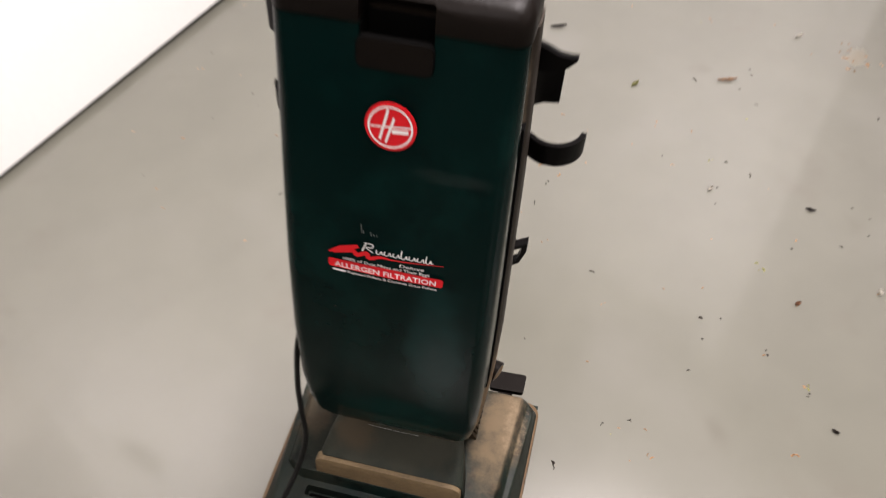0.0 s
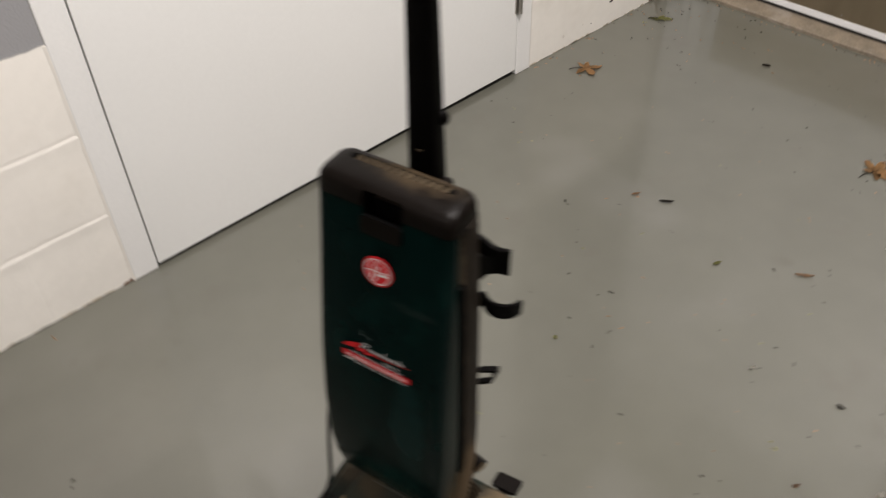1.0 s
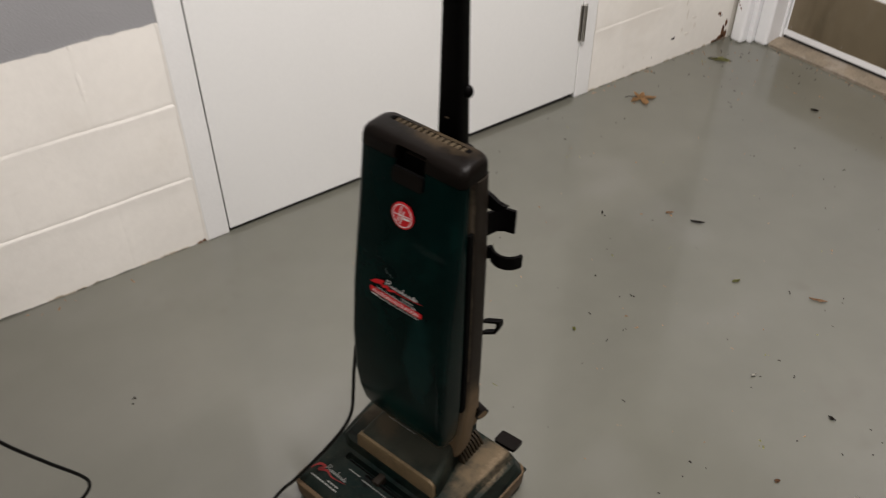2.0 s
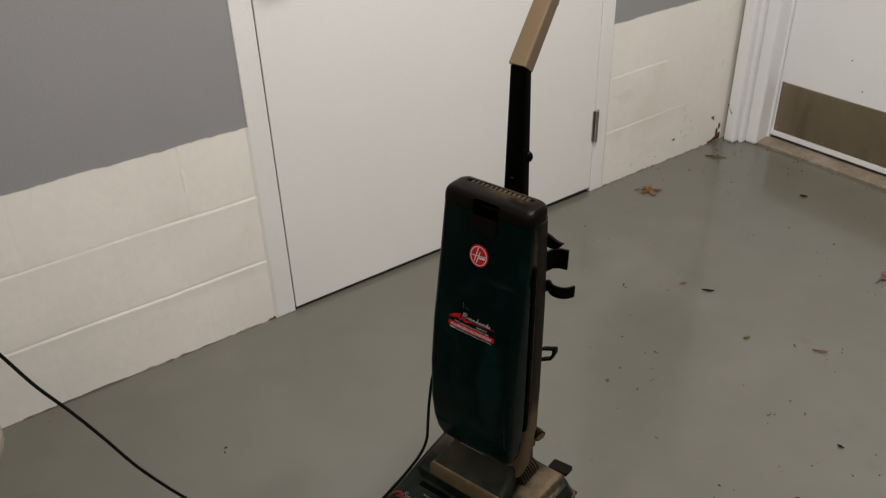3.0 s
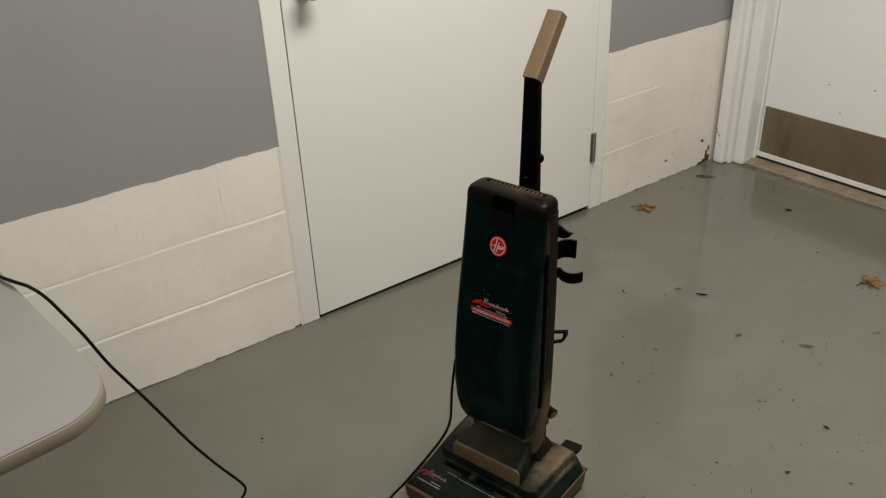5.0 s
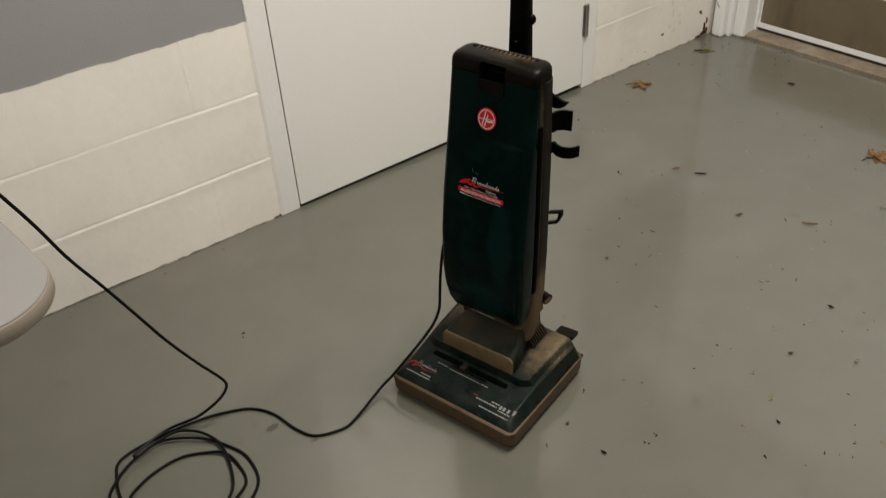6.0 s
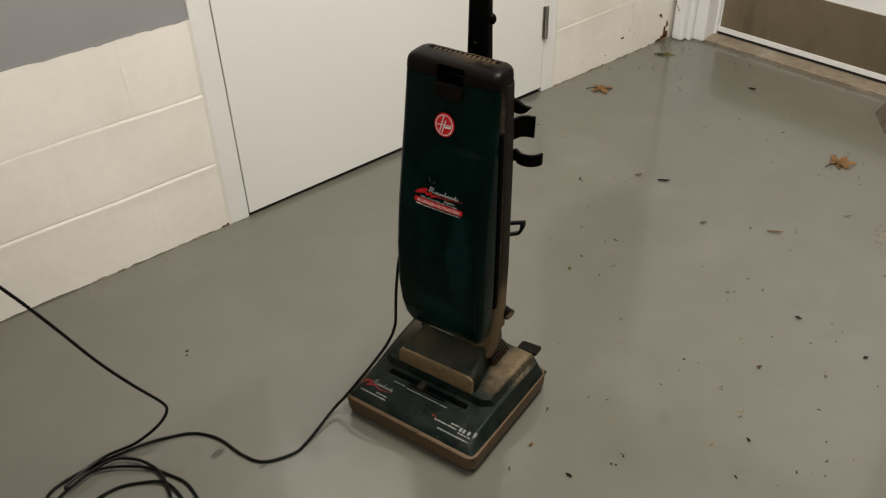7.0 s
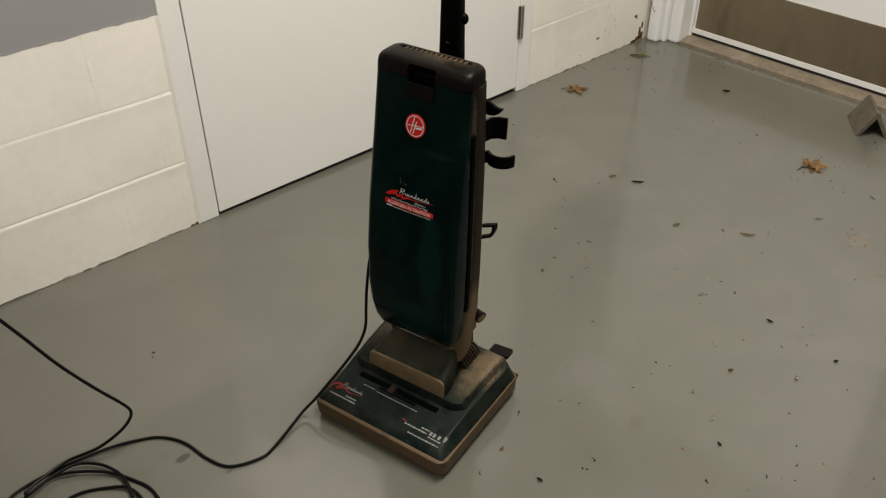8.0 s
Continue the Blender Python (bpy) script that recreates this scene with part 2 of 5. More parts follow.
add_layer(M_HOOD, (0.016, 0.0185, 0.0135), 13, 0.30, 0.72, 8.5, 0.75, 0.6)
add_layer(M_HOOD, (0.0010, 0.0014, 0.0012), 34, 0.50, 0.66, 1.9, 0.8, 0.45)
add_layer(M_HOOD, (0.036, 0.028, 0.017), 60, 0.54, 0.74, 5.1, 0.55, 0.85)
add_layer(M_HOOD, (0.070, 0.055, 0.036), 420, 0.62, 0.78, 7.7, 0.5, 0.9, detail=2.0)
add_layer(M_HOOD, (0.036, 0.037, 0.027), 22, 0.20, 0.85, 6.5, 0.9, 0.7, box=((0.0, 0.160, 0.150), (0.17, 0.12, 0.075)))
add_layer(M_HOOD, (0.066, 0.050, 0.031), 30, 0.46, 0.95, 3.9, 0.7, 0.85, box=((-0.05, 0.150, 0.150), (0.06, 0.06, 0.04)))
add_layer(M_HOOD, (0.112, 0.083, 0.050), 30, 0.22, 0.92, 1.5, 0.9, 0.85, detail=7.0, box=((0.118, 0.210, 0.112), (0.056, 0.14, 0.06)), up=0.85)
add_layer(M_HOOD, (0.062, 0.047, 0.030), 40, 0.34, 0.95, 4.5, 0.7, 0.8, box=((-0.118, 0.20, 0.11), (0.05, 0.13, 0.08)))
add_layer(M_HOOD, (0.17, 0.130, 0.084), 130, 0.50, 1.0, 3.5, 0.6, 0.9, detail=5.0, box=((0.136, 0.225, 0.108), (0.035, 0.12, 0.06)), up=0.6)
add_layer(M_HOOD, (0.24, 0.24, 0.22), 120, 0.80, 0.95, 2.5, 0.7, 0.5, box=((0.138, 0.035, 0.08), (0.022, 0.05, 0.05)), stretch=(1, 0.25, 1))
# reflections painted on the cover: pale streak near the top, haze at mid-height, mottling below
add_layer(M_GREEN, (0.050, 0.062, 0.056), 30, 0.46, 1.0, 2.1, 0.14, None, detail=6.0, box=((0.058, 0.13, 0.628), (0.080, 0.08, 0.018)), stretch=(0.5, 1, 2.2))
add_layer(M_GREEN, (0.006, 0.032, 0.030), 14, 0.42, 0.85, 4.1, 0.4, None, detail=2.0, box=((0.055, 0.12, 0.40), (0.06, 0.08, 0.20)))
add_layer(M_GREEN, (0.004, 0.028, 0.023), 16, 0.42, 0.80, 7.1, 0.5, None, detail=3.0, box=((0.02, 0.12, 0.26), (0.12, 0.08, 0.10)))
add_layer(M_TAN, (0.040, 0.026, 0.015), 26, 0.47, 0.72, 2.8, 0.8)
add_layer(M_TAN, (0.14, 0.10, 0.06), 70, 0.62, 0.8, 4.8, 0.4)


# ---- building helpers ----
def part(name, bm, mat, parent=None, label="", smooth=False):
    me = bpy.data.meshes.new(name)
    bmesh.ops.recalc_face_normals(bm, faces=bm.faces)
    bm.to_mesh(me)
    bm.free()
    me.materials.append(mat)
    if smooth:
        for p in me.polygons:
            p.use_smooth = True
        me.set_sharp_from_angle(angle=radians(38))
    ob = new(name, me)
    if parent:
        ob.parent = parent
    if label:
        tagged(ob, label)
    return ob


def empty(name, m, label, category, group="", kind=""):
    ob = new(name)
    ob.empty_display_size = 0.05
    ob.matrix_world = m
    return tagged(ob, label, category, group, kind)


def box(x0, x1, y0, y1, z0, z1, bevel=0.0, seg=2):
    bm = bmesh.new()
    bmesh.ops.create_cube(bm, size=1)
    for v in bm.verts:
        v.co = ((x0 + x1) / 2 + v.co.x * (x1 - x0), (y0 + y1) / 2 + v.co.y * (y1 - y0), (z0 + z1) / 2 + v.co.z * (z1 - z0))
    if bevel:
        bmesh.ops.bevel(bm, geom=list(bm.edges), offset=bevel, segments=seg, affect="EDGES", profile=0.5)
    return bm


def rounded(x0, x1, y0, y1, r, n=5):
    """The outline of a rectangle with round corners, anticlockwise."""
    out = []
    for cx, cy, a in ((x1 - r, y0 + r, -90), (x1 - r, y1 - r, 0), (x0 + r, y1 - r, 90), (x0 + r, y0 + r, 180)):
        for i in range(n + 1):
            t = radians(a + 90 * i / n)
            out.append((cx + r * math.cos(t), cy + r * math.sin(t)))
    return out


def loft(rings, bm=None, caps=True):
    """A skin over rings of points, all of one length."""
    bm = bm or bmesh.new()
    rows = [[bm.verts.new(p) for p in ring] for ring in rings]
    n = len(rows[0])
    for a, b in zip(rows[:-1], rows[1:]):
        for i in range(n):
            bm.faces.new((a[i], a[(i + 1) % n], b[(i + 1) % n], b[i]))
    if caps:
        bm.faces.new(rows[0][::-1])
        bm.faces.new(rows[-1])
    return bm


def prism(outline, z0, z1, bevel=0.0):
    """An outline in x and y, from z0 to z1, with a rounded rim."""
    if not bevel:
        return loft([[(x, y, z) for x, y in outline] for z in (z0, z1)])
    cx, cy = sum(p[0] for p in outline) / len(outline), sum(p[1] for p in outline) / len(outline)
    hx = max(abs(p[0] - cx) for p in outline)
    hy = max(abs(p[1] - cy) for p in outline)
    rings = []
    for off, z in ((bevel, z0), (bevel * 0.3, z0 + bevel * 0.3), (0, z0 + bevel), (0, z1 - bevel), (bevel * 0.3, z1 - bevel * 0.3), (bevel, z1)):
        rings.append([(cx + (x - cx) * (1 - off / hx), cy + (y - cy) * (1 - off / hy), z) for x, y in outline])
    return loft(rings)


def cylinder(p0, p1, r0, r1=None, n=16):
    bm = bmesh.new()
    p0, p1 = Vector(p0), Vector(p1)
    d = p1 - p0
    r1 = r0 if r1 is None else r1
    q = d.to_track_quat("Z", "Y").to_matrix().to_4x4()
    bmesh.ops.create_cone(bm, cap_ends=True, segments=n, radius1=r0, radius2=r1, depth=d.length, matrix=Matrix.Translation((p0 + p1) / 2) @ q)
    return bm


def tube(points, r, n=8, steps=8, closed_ends=True):
    """A round cord along a smooth line through points."""
    pts = [Vector(p) for p in points]
    line = []
    for i in range(len(pts) - 1):
        a, b = pts[i], pts[i + 1]
        p, q = pts[max(0, i - 1)], pts[min(len(pts) - 1, i + 2)]
        for k in range(steps):
            t = k / steps
            line.append(0.5 * (2 * a + (b - p) * t + (2 * p - 5 * a + 4 * b - q) * t * t + (3 * a - p - 3 * b + q) * t ** 3))
    line.append(pts[-1])
    rings = []
    side = Vector((0, 0, 1))
    for i, c in enumerate(line):
        d = (line[min(i + 1, len(line) - 1)] - line[max(i - 1, 0)]).normalized()
        u = (side - d * side.dot(d))
        u = u.normalized() if u.length > 1e-3 else d.orthogonal().normalized()
        w = d.cross(u)
        side = u
        rings.append([c + r * (math.cos(2 * math.pi * k / n) * u + math.sin(2 * math.pi * k / n) * w) for k in range(n)])
    return loft(rings)


def carve(ob, cutters):
    """Cuts real hollows into a part with cutter shapes that are thrown away."""
    made = []
    for bm in cutters:
        me = bpy.data.meshes.new("cut")
        bmesh.ops.recalc_face_normals(bm, faces=bm.faces)
        bm.to_mesh(me)
        bm.free()
        cut = new("cut", me)
        cut.matrix_world = Matrix.Identity(4)
        mod = ob.modifiers.new("cut", "BOOLEAN")
        mod.operation, mod.object, mod.solver = "DIFFERENCE", cut, "EXACT"
        made.append(cut)
    home, held = ob.parent, ob.matrix_basis.copy()
    ob.parent, ob.matrix_basis = None, Matrix.Identity(4)
    dg = bpy.context.evaluated_depsgraph_get()
    dg.update()
    done = bpy.data.meshes.new_from_object(ob.evaluated_get(dg))
    ob.modifiers.clear()
    ob.data = done
    ob.parent, ob.matrix_basis = home, held
    for cut in made:
        bpy.data.objects.remove(cut)
    return ob


# ---- setting ----
floor = part("floor", box(ROOM_X0, 0.30, ROOM_Y0, 0.15, -0.12, 0.0), M_FLOOR)
tagged(floor, "glossy grey painted concrete floor with scattered debris", "floor", kind="structure")
ceiling = part("ceiling", box(ROOM_X0 - 0.2, 0.5, ROOM_Y0 - 0.2, 0.35, CEILING_Z, CEILING_Z + 0.1), M_CEIL)
tagged(ceiling, "plain white painted ceiling", "ceiling", kind="structure")

DOOR_X0, DOOR_X1 = -1.944, -0.774      # leaf of the flush door
FR_X0, FR_X1 = -2.006, -0.712          # outside of its frame
DOOR_H = 2.05
COURSE, BLOCK_L, PAINT_Z = 0.2005, 0.40, 0.598

wall_north = new("wall_north")
tagged(wall_north, "block wall painted white below and grey above", "wall", kind="structure")
CORNER_X = -0.050
bm = bmesh.new()


def add_box(bm, *a):
    b = box(*a)
    me = bpy.data.meshes.new("t")
    b.to_mesh(me)
    b.free()
    bm.from_mesh(me)
    bpy.data.meshes.remove(me)


# core of the wall behind the blocks, and the grey upper part
for x0, x1 in ((ROOM_X0, FR_X0 + 0.01), (FR_X1 - 0.01, 0.30)):
    add_box(bm, x0, x1, 0.0035, 0.15, 0.0, PAINT_Z - 0.002)
part("wall_core", bm, M_MORTAR, wall_north)
bm = bmesh.new()
for x0, x1 in ((ROOM_X0, FR_X0 + 0.01), (FR_X1 - 0.01, 0.30)):
    add_box(bm, x0, x1, 0.0, 0.15, PAINT_Z, CEILING_Z)
add_box(bm, FR_X0 + 0.01, FR_X1 - 0.01, 0.0, 0.15, DOOR_H + 0.06, CEILING_Z)
part("upper_wall", bm, M_GREY, wall_north, "smooth wall painted flat grey")

# ragged lip of paint where grey meets white
rng = random.Random(5)
for x0, x1 in ((-4.4, FR_X0), (FR_X1, CORNER_X)):
    bm = bmesh.new()
    n = int((x1 - x0) / 0.012)
    rows = []
    for i in range(n + 1):
        x = x0 + (x1 - x0) * i / n
        lo = PAINT_Z - 0.002 + 0.004 * noise.noise((x * 9, 1.3, 0)) + 0.003 * noise.noise((x * 41, 2.3, 0)) + 0.002 * rng.random()
        rows.append([bm.verts.new((x, -0.0005, lo)), bm.verts.new((x, 0.0003, PAINT_Z + 0.010)), bm.verts.new((x, 0.002, PAINT_Z + 0.010)), bm.verts.new((x, 0.002, lo))])
    for a, b in zip(rows[:-1], rows[1:]):
        for k in range(4):
            bm.faces.new((a[k], b[k], b[(k + 1) % 4], a[(k + 1) % 4]))
    part("paint_lip", bm, M_GREY, wall_north, "ragged edge of grey paint")

# flush door with its steel frame in the block wall
door_frame = empty("door_frame", Matrix.Identity(4), "white painted steel door frame set in block wall", "door frame", kind="structure")
part("jamb", box(FR_X0, DOOR_X0 - 0.0030, -0.004, 0.13, 0.0, DOOR_H + 0.055, 0.003), M_FRAME, door_frame)
part("jamb", box(DOOR_X1 + 0.004, FR_X1, -0.004, 0.13, 0.0, DOOR_H + 0.055, 0.003), M_FRAME, door_frame)
part("head", box(DOOR_X0 - 0.0065, DOOR_X1 + 0.004, -0.004, 0.13, DOOR_H + 0.004, DOOR_H + 0.055, 0.003), M_FRAME, door_frame)
part("stop", box(DOOR_X0 - 0.0065, DOOR_X0 + 0.012, 0.045, 0.13, 0.0, DOOR_H + 0.004), M_FRAME, door_frame)
part("stop", box(DOOR_X1 - 0.012, DOOR_X1 + 0.004, 0.045, 0.13, 0.0, DOOR_H + 0.004), M_FRAME, door_frame)

door_1 = empty("door_1", Matrix.Identity(4), "closed flush white painted door with steel hinges", "door", kind="structure")
bm = box(DOOR_X0, DOOR_X1, -0.004, 0.040, 0.0120, DOOR_H, 0.0012)
for v in bm.verts:                      # the leaf has sagged: its foot stands higher on the hinge side
    if v.co.z < 0.1:
        v.co.z += 0.0070 * (v.co.x - DOOR_X0) / (DOOR_X1 - DOOR_X0)
part("leaf", bm, M_DOOR, door_1)
# added dark strip that paints the shade under the leaf
part("sweep", box(DOOR_X0 + 0.004, DOOR_X1 - 0.004, 0.006, 0.036, 0.0006, 0.0190), M_GAP, door_1, "dark strip for the shaded gap under the door")
for z in (0.198, 0.96, 1.72):
    hinge = part("hinge", box(DOOR_X1 - 0.008, DOOR_X1 + 0.018, -0.0075, -0.0015, z + 0.003, z + 0.115, 0.001), M_STEEL, door_1, "grey steel butt hinge")
    part("knuckle", cylinder((DOOR_X1 + 0.005, -0.012, z + 0.003), (DOOR_X1 + 0.005, -0.012, z + 0.115), 0.006), M_STEEL, hinge)
# near-black strip that fills the narrow gap beside the leaf
part("weather_strip", box(DOOR_X0 - 0.0029, DOOR_X0 - 0.0001, 0.008, 0.044, 0.004, DOOR_H), M_GAP, door_1, "dark strip in the door gap")
knob = part("door_handle", cylinder((-1.878, -0.006, 1.012), (-1.878, -0.016, 1.012), 0.034, 0.030, 24), M_BRONZE, door_1, "dark bronze door knob", True)
part("knob", cylinder((-1.878, -0.016, 1.012), (-1.878, -0.045, 1.012), 0.012, 0.014, 16), M_BRONZE, knob, "", True)
bm = bmesh.new()
bmesh.ops.create_uvsphere(bm, u_segments=20, v_segments=12, radius=0.029, matrix=Matrix.Translation((-1.878, -0.058, 1.012)) @ Matrix.Diagonal((1, 0.75, 1, 1)))
part("knob", bm, M_BRONZE, knob, "", True)

# entry wall, a little out of square, with a deep frame and a kick-plated door
EAST = pose(-0.012, 0.0, 0, 0, 0, 3.0)
wall_east = empty("wall_east", EAST, "white painted wall around the entry door", "wall", kind="structure")
part("wall_panel", box(0.10, 0.25, -1.42 - 4.0, -1.20, 0.0, CEILING_Z), M_GREY, wall_east)
part("wall_panel", box(0.10, 0.25, -1.20, 0.02, 2.18, CEILING_Z), M_GREY, wall_east)
part("wall_panel", box(0.13, 0.25, -0.10, 0.02, 0.0, 2.18), M_BLOCK, wall_east)

CASING_CHIPS = ((-0.017, 0.147, 0.002, 0.007), (-0.022, 0.140, 0.002, 0.003), (-0.027, 0.131, 0.003, 0.004), (-0.033, 0.122, 0.003, 0.005), (-0.037, 0.117, 0.0012, 0.003))
frame_2 = empty("entry_frame", EAST, "white stepped steel frame of the entry door", "door frame", kind="structure")
for side in (1, -1):
    def sx(s):
        return -s if side == 1 else -1.28 + s
    def rect(d0, d1, a, b, z0=0.0, z1=2.16, bev=0.011):
        lo, hi = sorted((sx(a), sx(b)))
        return box(d0, d1, lo, hi, z0, z1, bev, 4)
    part("casing", rect(-0.044, 0.13, 0.013, 0.062), M_ENTRY, frame_2)
    part("groove", rect(-0.012, 0.128, 0.0605, 0.0785, bev=0.004), M_ENTRY, frame_2)
    part("jamb", rect(0.006, 0.13, 0.077, 0.128), M_ENTRY, frame_2)
    part("stop", rect(0.082, 0.13, 0.127, 0.136, 0.012, 2.10, 0.001), M_ENTRY, frame_2)
# floor paint brushed unevenly up the feet of the frame
for front, y0, y1 in ((-0.044, -0.060, -0.015), (0.006, -0.126, -0.079)):
    rings = []
    for i in range(25):
        y = y0 + (y1 - y0) * i / 24
        out = 0.0007 + 0.0006 * noise.noise((y * 90, front * 50, 1.0))
        up = max(0.0008, 0.003 + 0.011 * noise.noise((y * 60, front * 50, 5.0)))
        inset = 0.011 * max(0.0, 1 - min(y - y0, y1 - y) / 0.008) ** 2 * 0.5
        rings.append([(front + 0.012, y, 0.0), (front + inset - out - 0.001, y, 0.0), (front + inset - out, y, up * 0.5), (front + inset - 0.0004, y, up), (front + 0.012, y, up)])
    part("floor_paint_edge", loft(rings), M_FLOOR, frame_2, "grey floor paint brushed on to the frame", True)
for y, z, w, h in CASING_CHIPS:
    part("paint_chip", box(-0.0452, -0.0425, y - w, y + w, z, z + h, 0.0005), M_RUST, frame_2, "rusty chip in the paint")
part("head", box(0.006, 0.13, -1.152, -0.128, 2.10, 2.16, 0.003), M_ENTRY, frame_2)

sill = empty("threshold", EAST, "worn wooden threshold along the entry door", "threshold", kind="structure")
bm = loft([[(0.022, y, 0.0), (0.022, y, 0.010), (0.030, y, 0.014), (0.062, y, 0.017), (0.104, y, 0.018), (0.128, y, 0.018), (0.128, y, 0.0)] for y in np.linspace(-1.150, -0.129, 30)])
for v in bm.verts:
    if v.co.z > 0.002:
        v.co.z += 0.0012 * noise.noise((v.co.x * 20, v.co.y * 14, 0))
        v.co.x += 0.002 * noise.noise((3, v.co.y * 11, 5)) if v.co.x < 0.04 else 0
part("sill_board", bm, M_SILL, sill)

door_2 = empty("door_2", EAST, "white entry door with a stainless kick plate", "door", kind="structure")
part("leaf", box(0.092, 0.128, -1.143, -0.137, 0.031, 2.095, 0.002), M_ENTRY, door_2)
# shade line between door and threshold, drawn as a dark strip
part("sweep", box(0.0905, 0.122, -1.140, -0.140, 0.0175, 0.031), M_GAP, door_2, "dark strip for the shade below the entry door")
part("bottom_rail", box(0.086, 0.0925, -1.143, -0.137, 0.0295, 0.049, 0.001), M_ENTRY, door_2, "white strip below the kick plate")
part("kick_plate", box(0.0885, 0.0925, -1.135, -0.146, 0.050, 0.248, 0.001), M_KICK, door_2, "streaky brownish stainless kick plate")
for y in np.linspace(-1.12, -0.16, 6):
    for z in (0.062, 0.236):
        part("screw", cylinder((0.0890, y, z), (0.0875, y, z), 0.003, 0.002, 8), M_STEEL, door_2)
for y, z in ((-0.389, 0.392), (-0.563, 0.409), (-0.451, 0.294), (-0.70, 0.42)):
    part("paint_chip", box(0.0905, 0.0925, y - 0.0035, y + 0.003, z, z + 0.0028, 0.0006), M_BIT, door_2)

# plain walls that close the room
for name, x0, x1, y0, y1 in (("wall_south", ROOM_X0 - 0.15, 0.60, ROOM_Y0 - 0.15, ROOM_Y0), ("wall_west", ROOM_X0 - 0.15, ROOM_X0, ROOM_Y0, 0.15)):
    wall = new(name)
    tagged(wall, "plain wall painted white below and grey above", "wall", kind="structure")
    part("lower_wall", box(x0, x1, y0, y1, 0.0, PAINT_Z - 0.001), M_BLOCK, wall)
    part("upper_wall", box(x0, x1, y0, y1, PAINT_Z, CEILING_Z), M_GREY, wall)

# ceiling fixtures that carry the lamps
for lx, ly in FIXTURES:
    fix = empty("ceiling_light", pose(lx, ly, CEILING_Z), "white fluorescent ceiling fixture with prismatic cover", "ceiling light", "ceiling lights")
    part("housing", box(-0.61, 0.61, -0.305, 0.305, -0.085, 0.0, 0.006), M_FRAME, fix)
    part("diffuser", box(-0.585, 0.585, -0.28, 0.28, -0.097, -0.0855, 0.003), M_DIFFUSER, fix, "glowing prismatic diffuser")


# ---- upright vacuum cleaner ----
VAC = pose(-2.122, -0.950, 0, 0, 0, -74.8)
vacuum = empty("upright_vacuum", VAC, "dusty dark green upright vacuum cleaner standing on floor", "vacuum cleaner")
CX = 0.0100                 # middle of the bag housing
PROFILE = [(0.186, 0.152, 0.0660), (0.192, 0.143, 0.0745), (0.205, 0.133, 0.0830), (0.225, 0.1255, 0.0890), (0.26, 0.1185, 0.0925), (0.31, 0.1140, 0.0945),
           (0.40, 0.1135, 0.0945), (0.50, 0.1210, 0.0935), (0.60, 0.1330, 0.092), (0.68, 0.1430, 0.0905), (0.745, 0.1525, 0.089)]


def front_y(z):
    zs, ys = [p[0] for p in PROFILE], [p[1] for p in PROFILE]
    return float(np.interp(z, zs, ys))


def half_w(z):
    return 0.003 + float(np.interp(z, [p[0] for p in PROFILE], [p[2] for p in PROFILE]))


zs = sorted(set([p[0] for p in PROFILE] + [0.188, 0.198, 0.215, 0.24, 0.285, 0.355, 0.45, 0.55, 0.64, 0.71]))
rings = []
for z in zs:
    w, yf = half_w(z), front_y(z)
    ring = []
    for x, y in rounded(CX - w, CX + w, yf, 0.172, min(0.014, 0.45 * (0.172 - yf)), 6):
        bow = 0.004 * (1 - ((x - CX) / w) ** 2) if y < yf + 0.006 else 0
        ring.append((x, y - bow, z))
    rings.append(ring)
cover = part("bag_cover", loft(rings), M_GREEN, vacuum, "glossy dark green bag cover, scuffed and dusty", True)

rings = []
for z, g, yb in ((0.126, -0.018, 0.198), (0.134, -0.009, 0.204), (0.165, -0.0005, 0.209), (0.27, 0.0044, 0.213), (0.36, 0.0040, 0.213), (0.58, 0.0034, 0.212), (0.745, 0.0026, 0.208)):
    w = half_w(max(z, 0.24)) + g
    rings.append([(x, y, z) for x, y in rounded(CX - w, CX + w, 0.1745, yb, 0.010, 4)])
back = part("back_frame", loft(rings), M_BACK, vacuum, "brown plastic back frame, tan with dust", True)
for s in (1, -1):
    bm = loft([[(CX + s * (half_w(z) - 0.0035), 0.1655, z), (CX + s * (half_w(z) + 0.0014), 0.1665, z), (CX + s * (half_w(z) + 0.0014), 0.1752, z), (CX + s * (half_w(z) - 0.0035), 0.1752, z)] for z in np.linspace(0.282, 0.662, 14)])
    part("slot", bm, M_RECESS, back, "black side slot")

# cap with carry grip
rings = []
for z, inset, fr in ((0.7465, 0.0005, 0.0), (0.758, 0.0006, 0.0010), (0.7655, 0.0014, 0.0035), (0.7702, 0.0040, 0.0075), (0.7732, 0.0085, 0.0135), (0.7747, 0.0150, 0.0225), (0.7752, 0.0240, 0.0330)):
    w = half_w(0.745) + 0.0015 - inset
    ring = []
    for x, y in rounded(CX - w, CX + w, 0.1515 + fr, 0.2150 - inset * 0.5, min(0.0115, 0.42 * (0.0635 - fr - inset * 0.5)), 6):
        bow = 0.004 * (1 - ((x - CX) / w) ** 2) if y < 0.158 + fr else 0.007 * ((x - CX) / w) ** 4 if y > 0.192 else 0
        ring.append((x, y - bow, z))
    rings.append(ring)
cap = part("cap", loft(rings), M_DARK, vacuum, "brown-black plastic cap with vent slots, dusty on top", True)
cuts = [box(CX - 0.0265, CX + 0.0275, 0.12, 0.178, 0.7400, 0.7675, 0.003)]
cuts.append(box(CX - 0.0640, CX + 0.0640, 0.1885, 0.1990, 0.7690, 0.79))
carve(cap, cuts)
for p in cap.data.polygons:
    p.use_smooth = True
cap.data.set_sharp_from_angle(angle=radians(35))
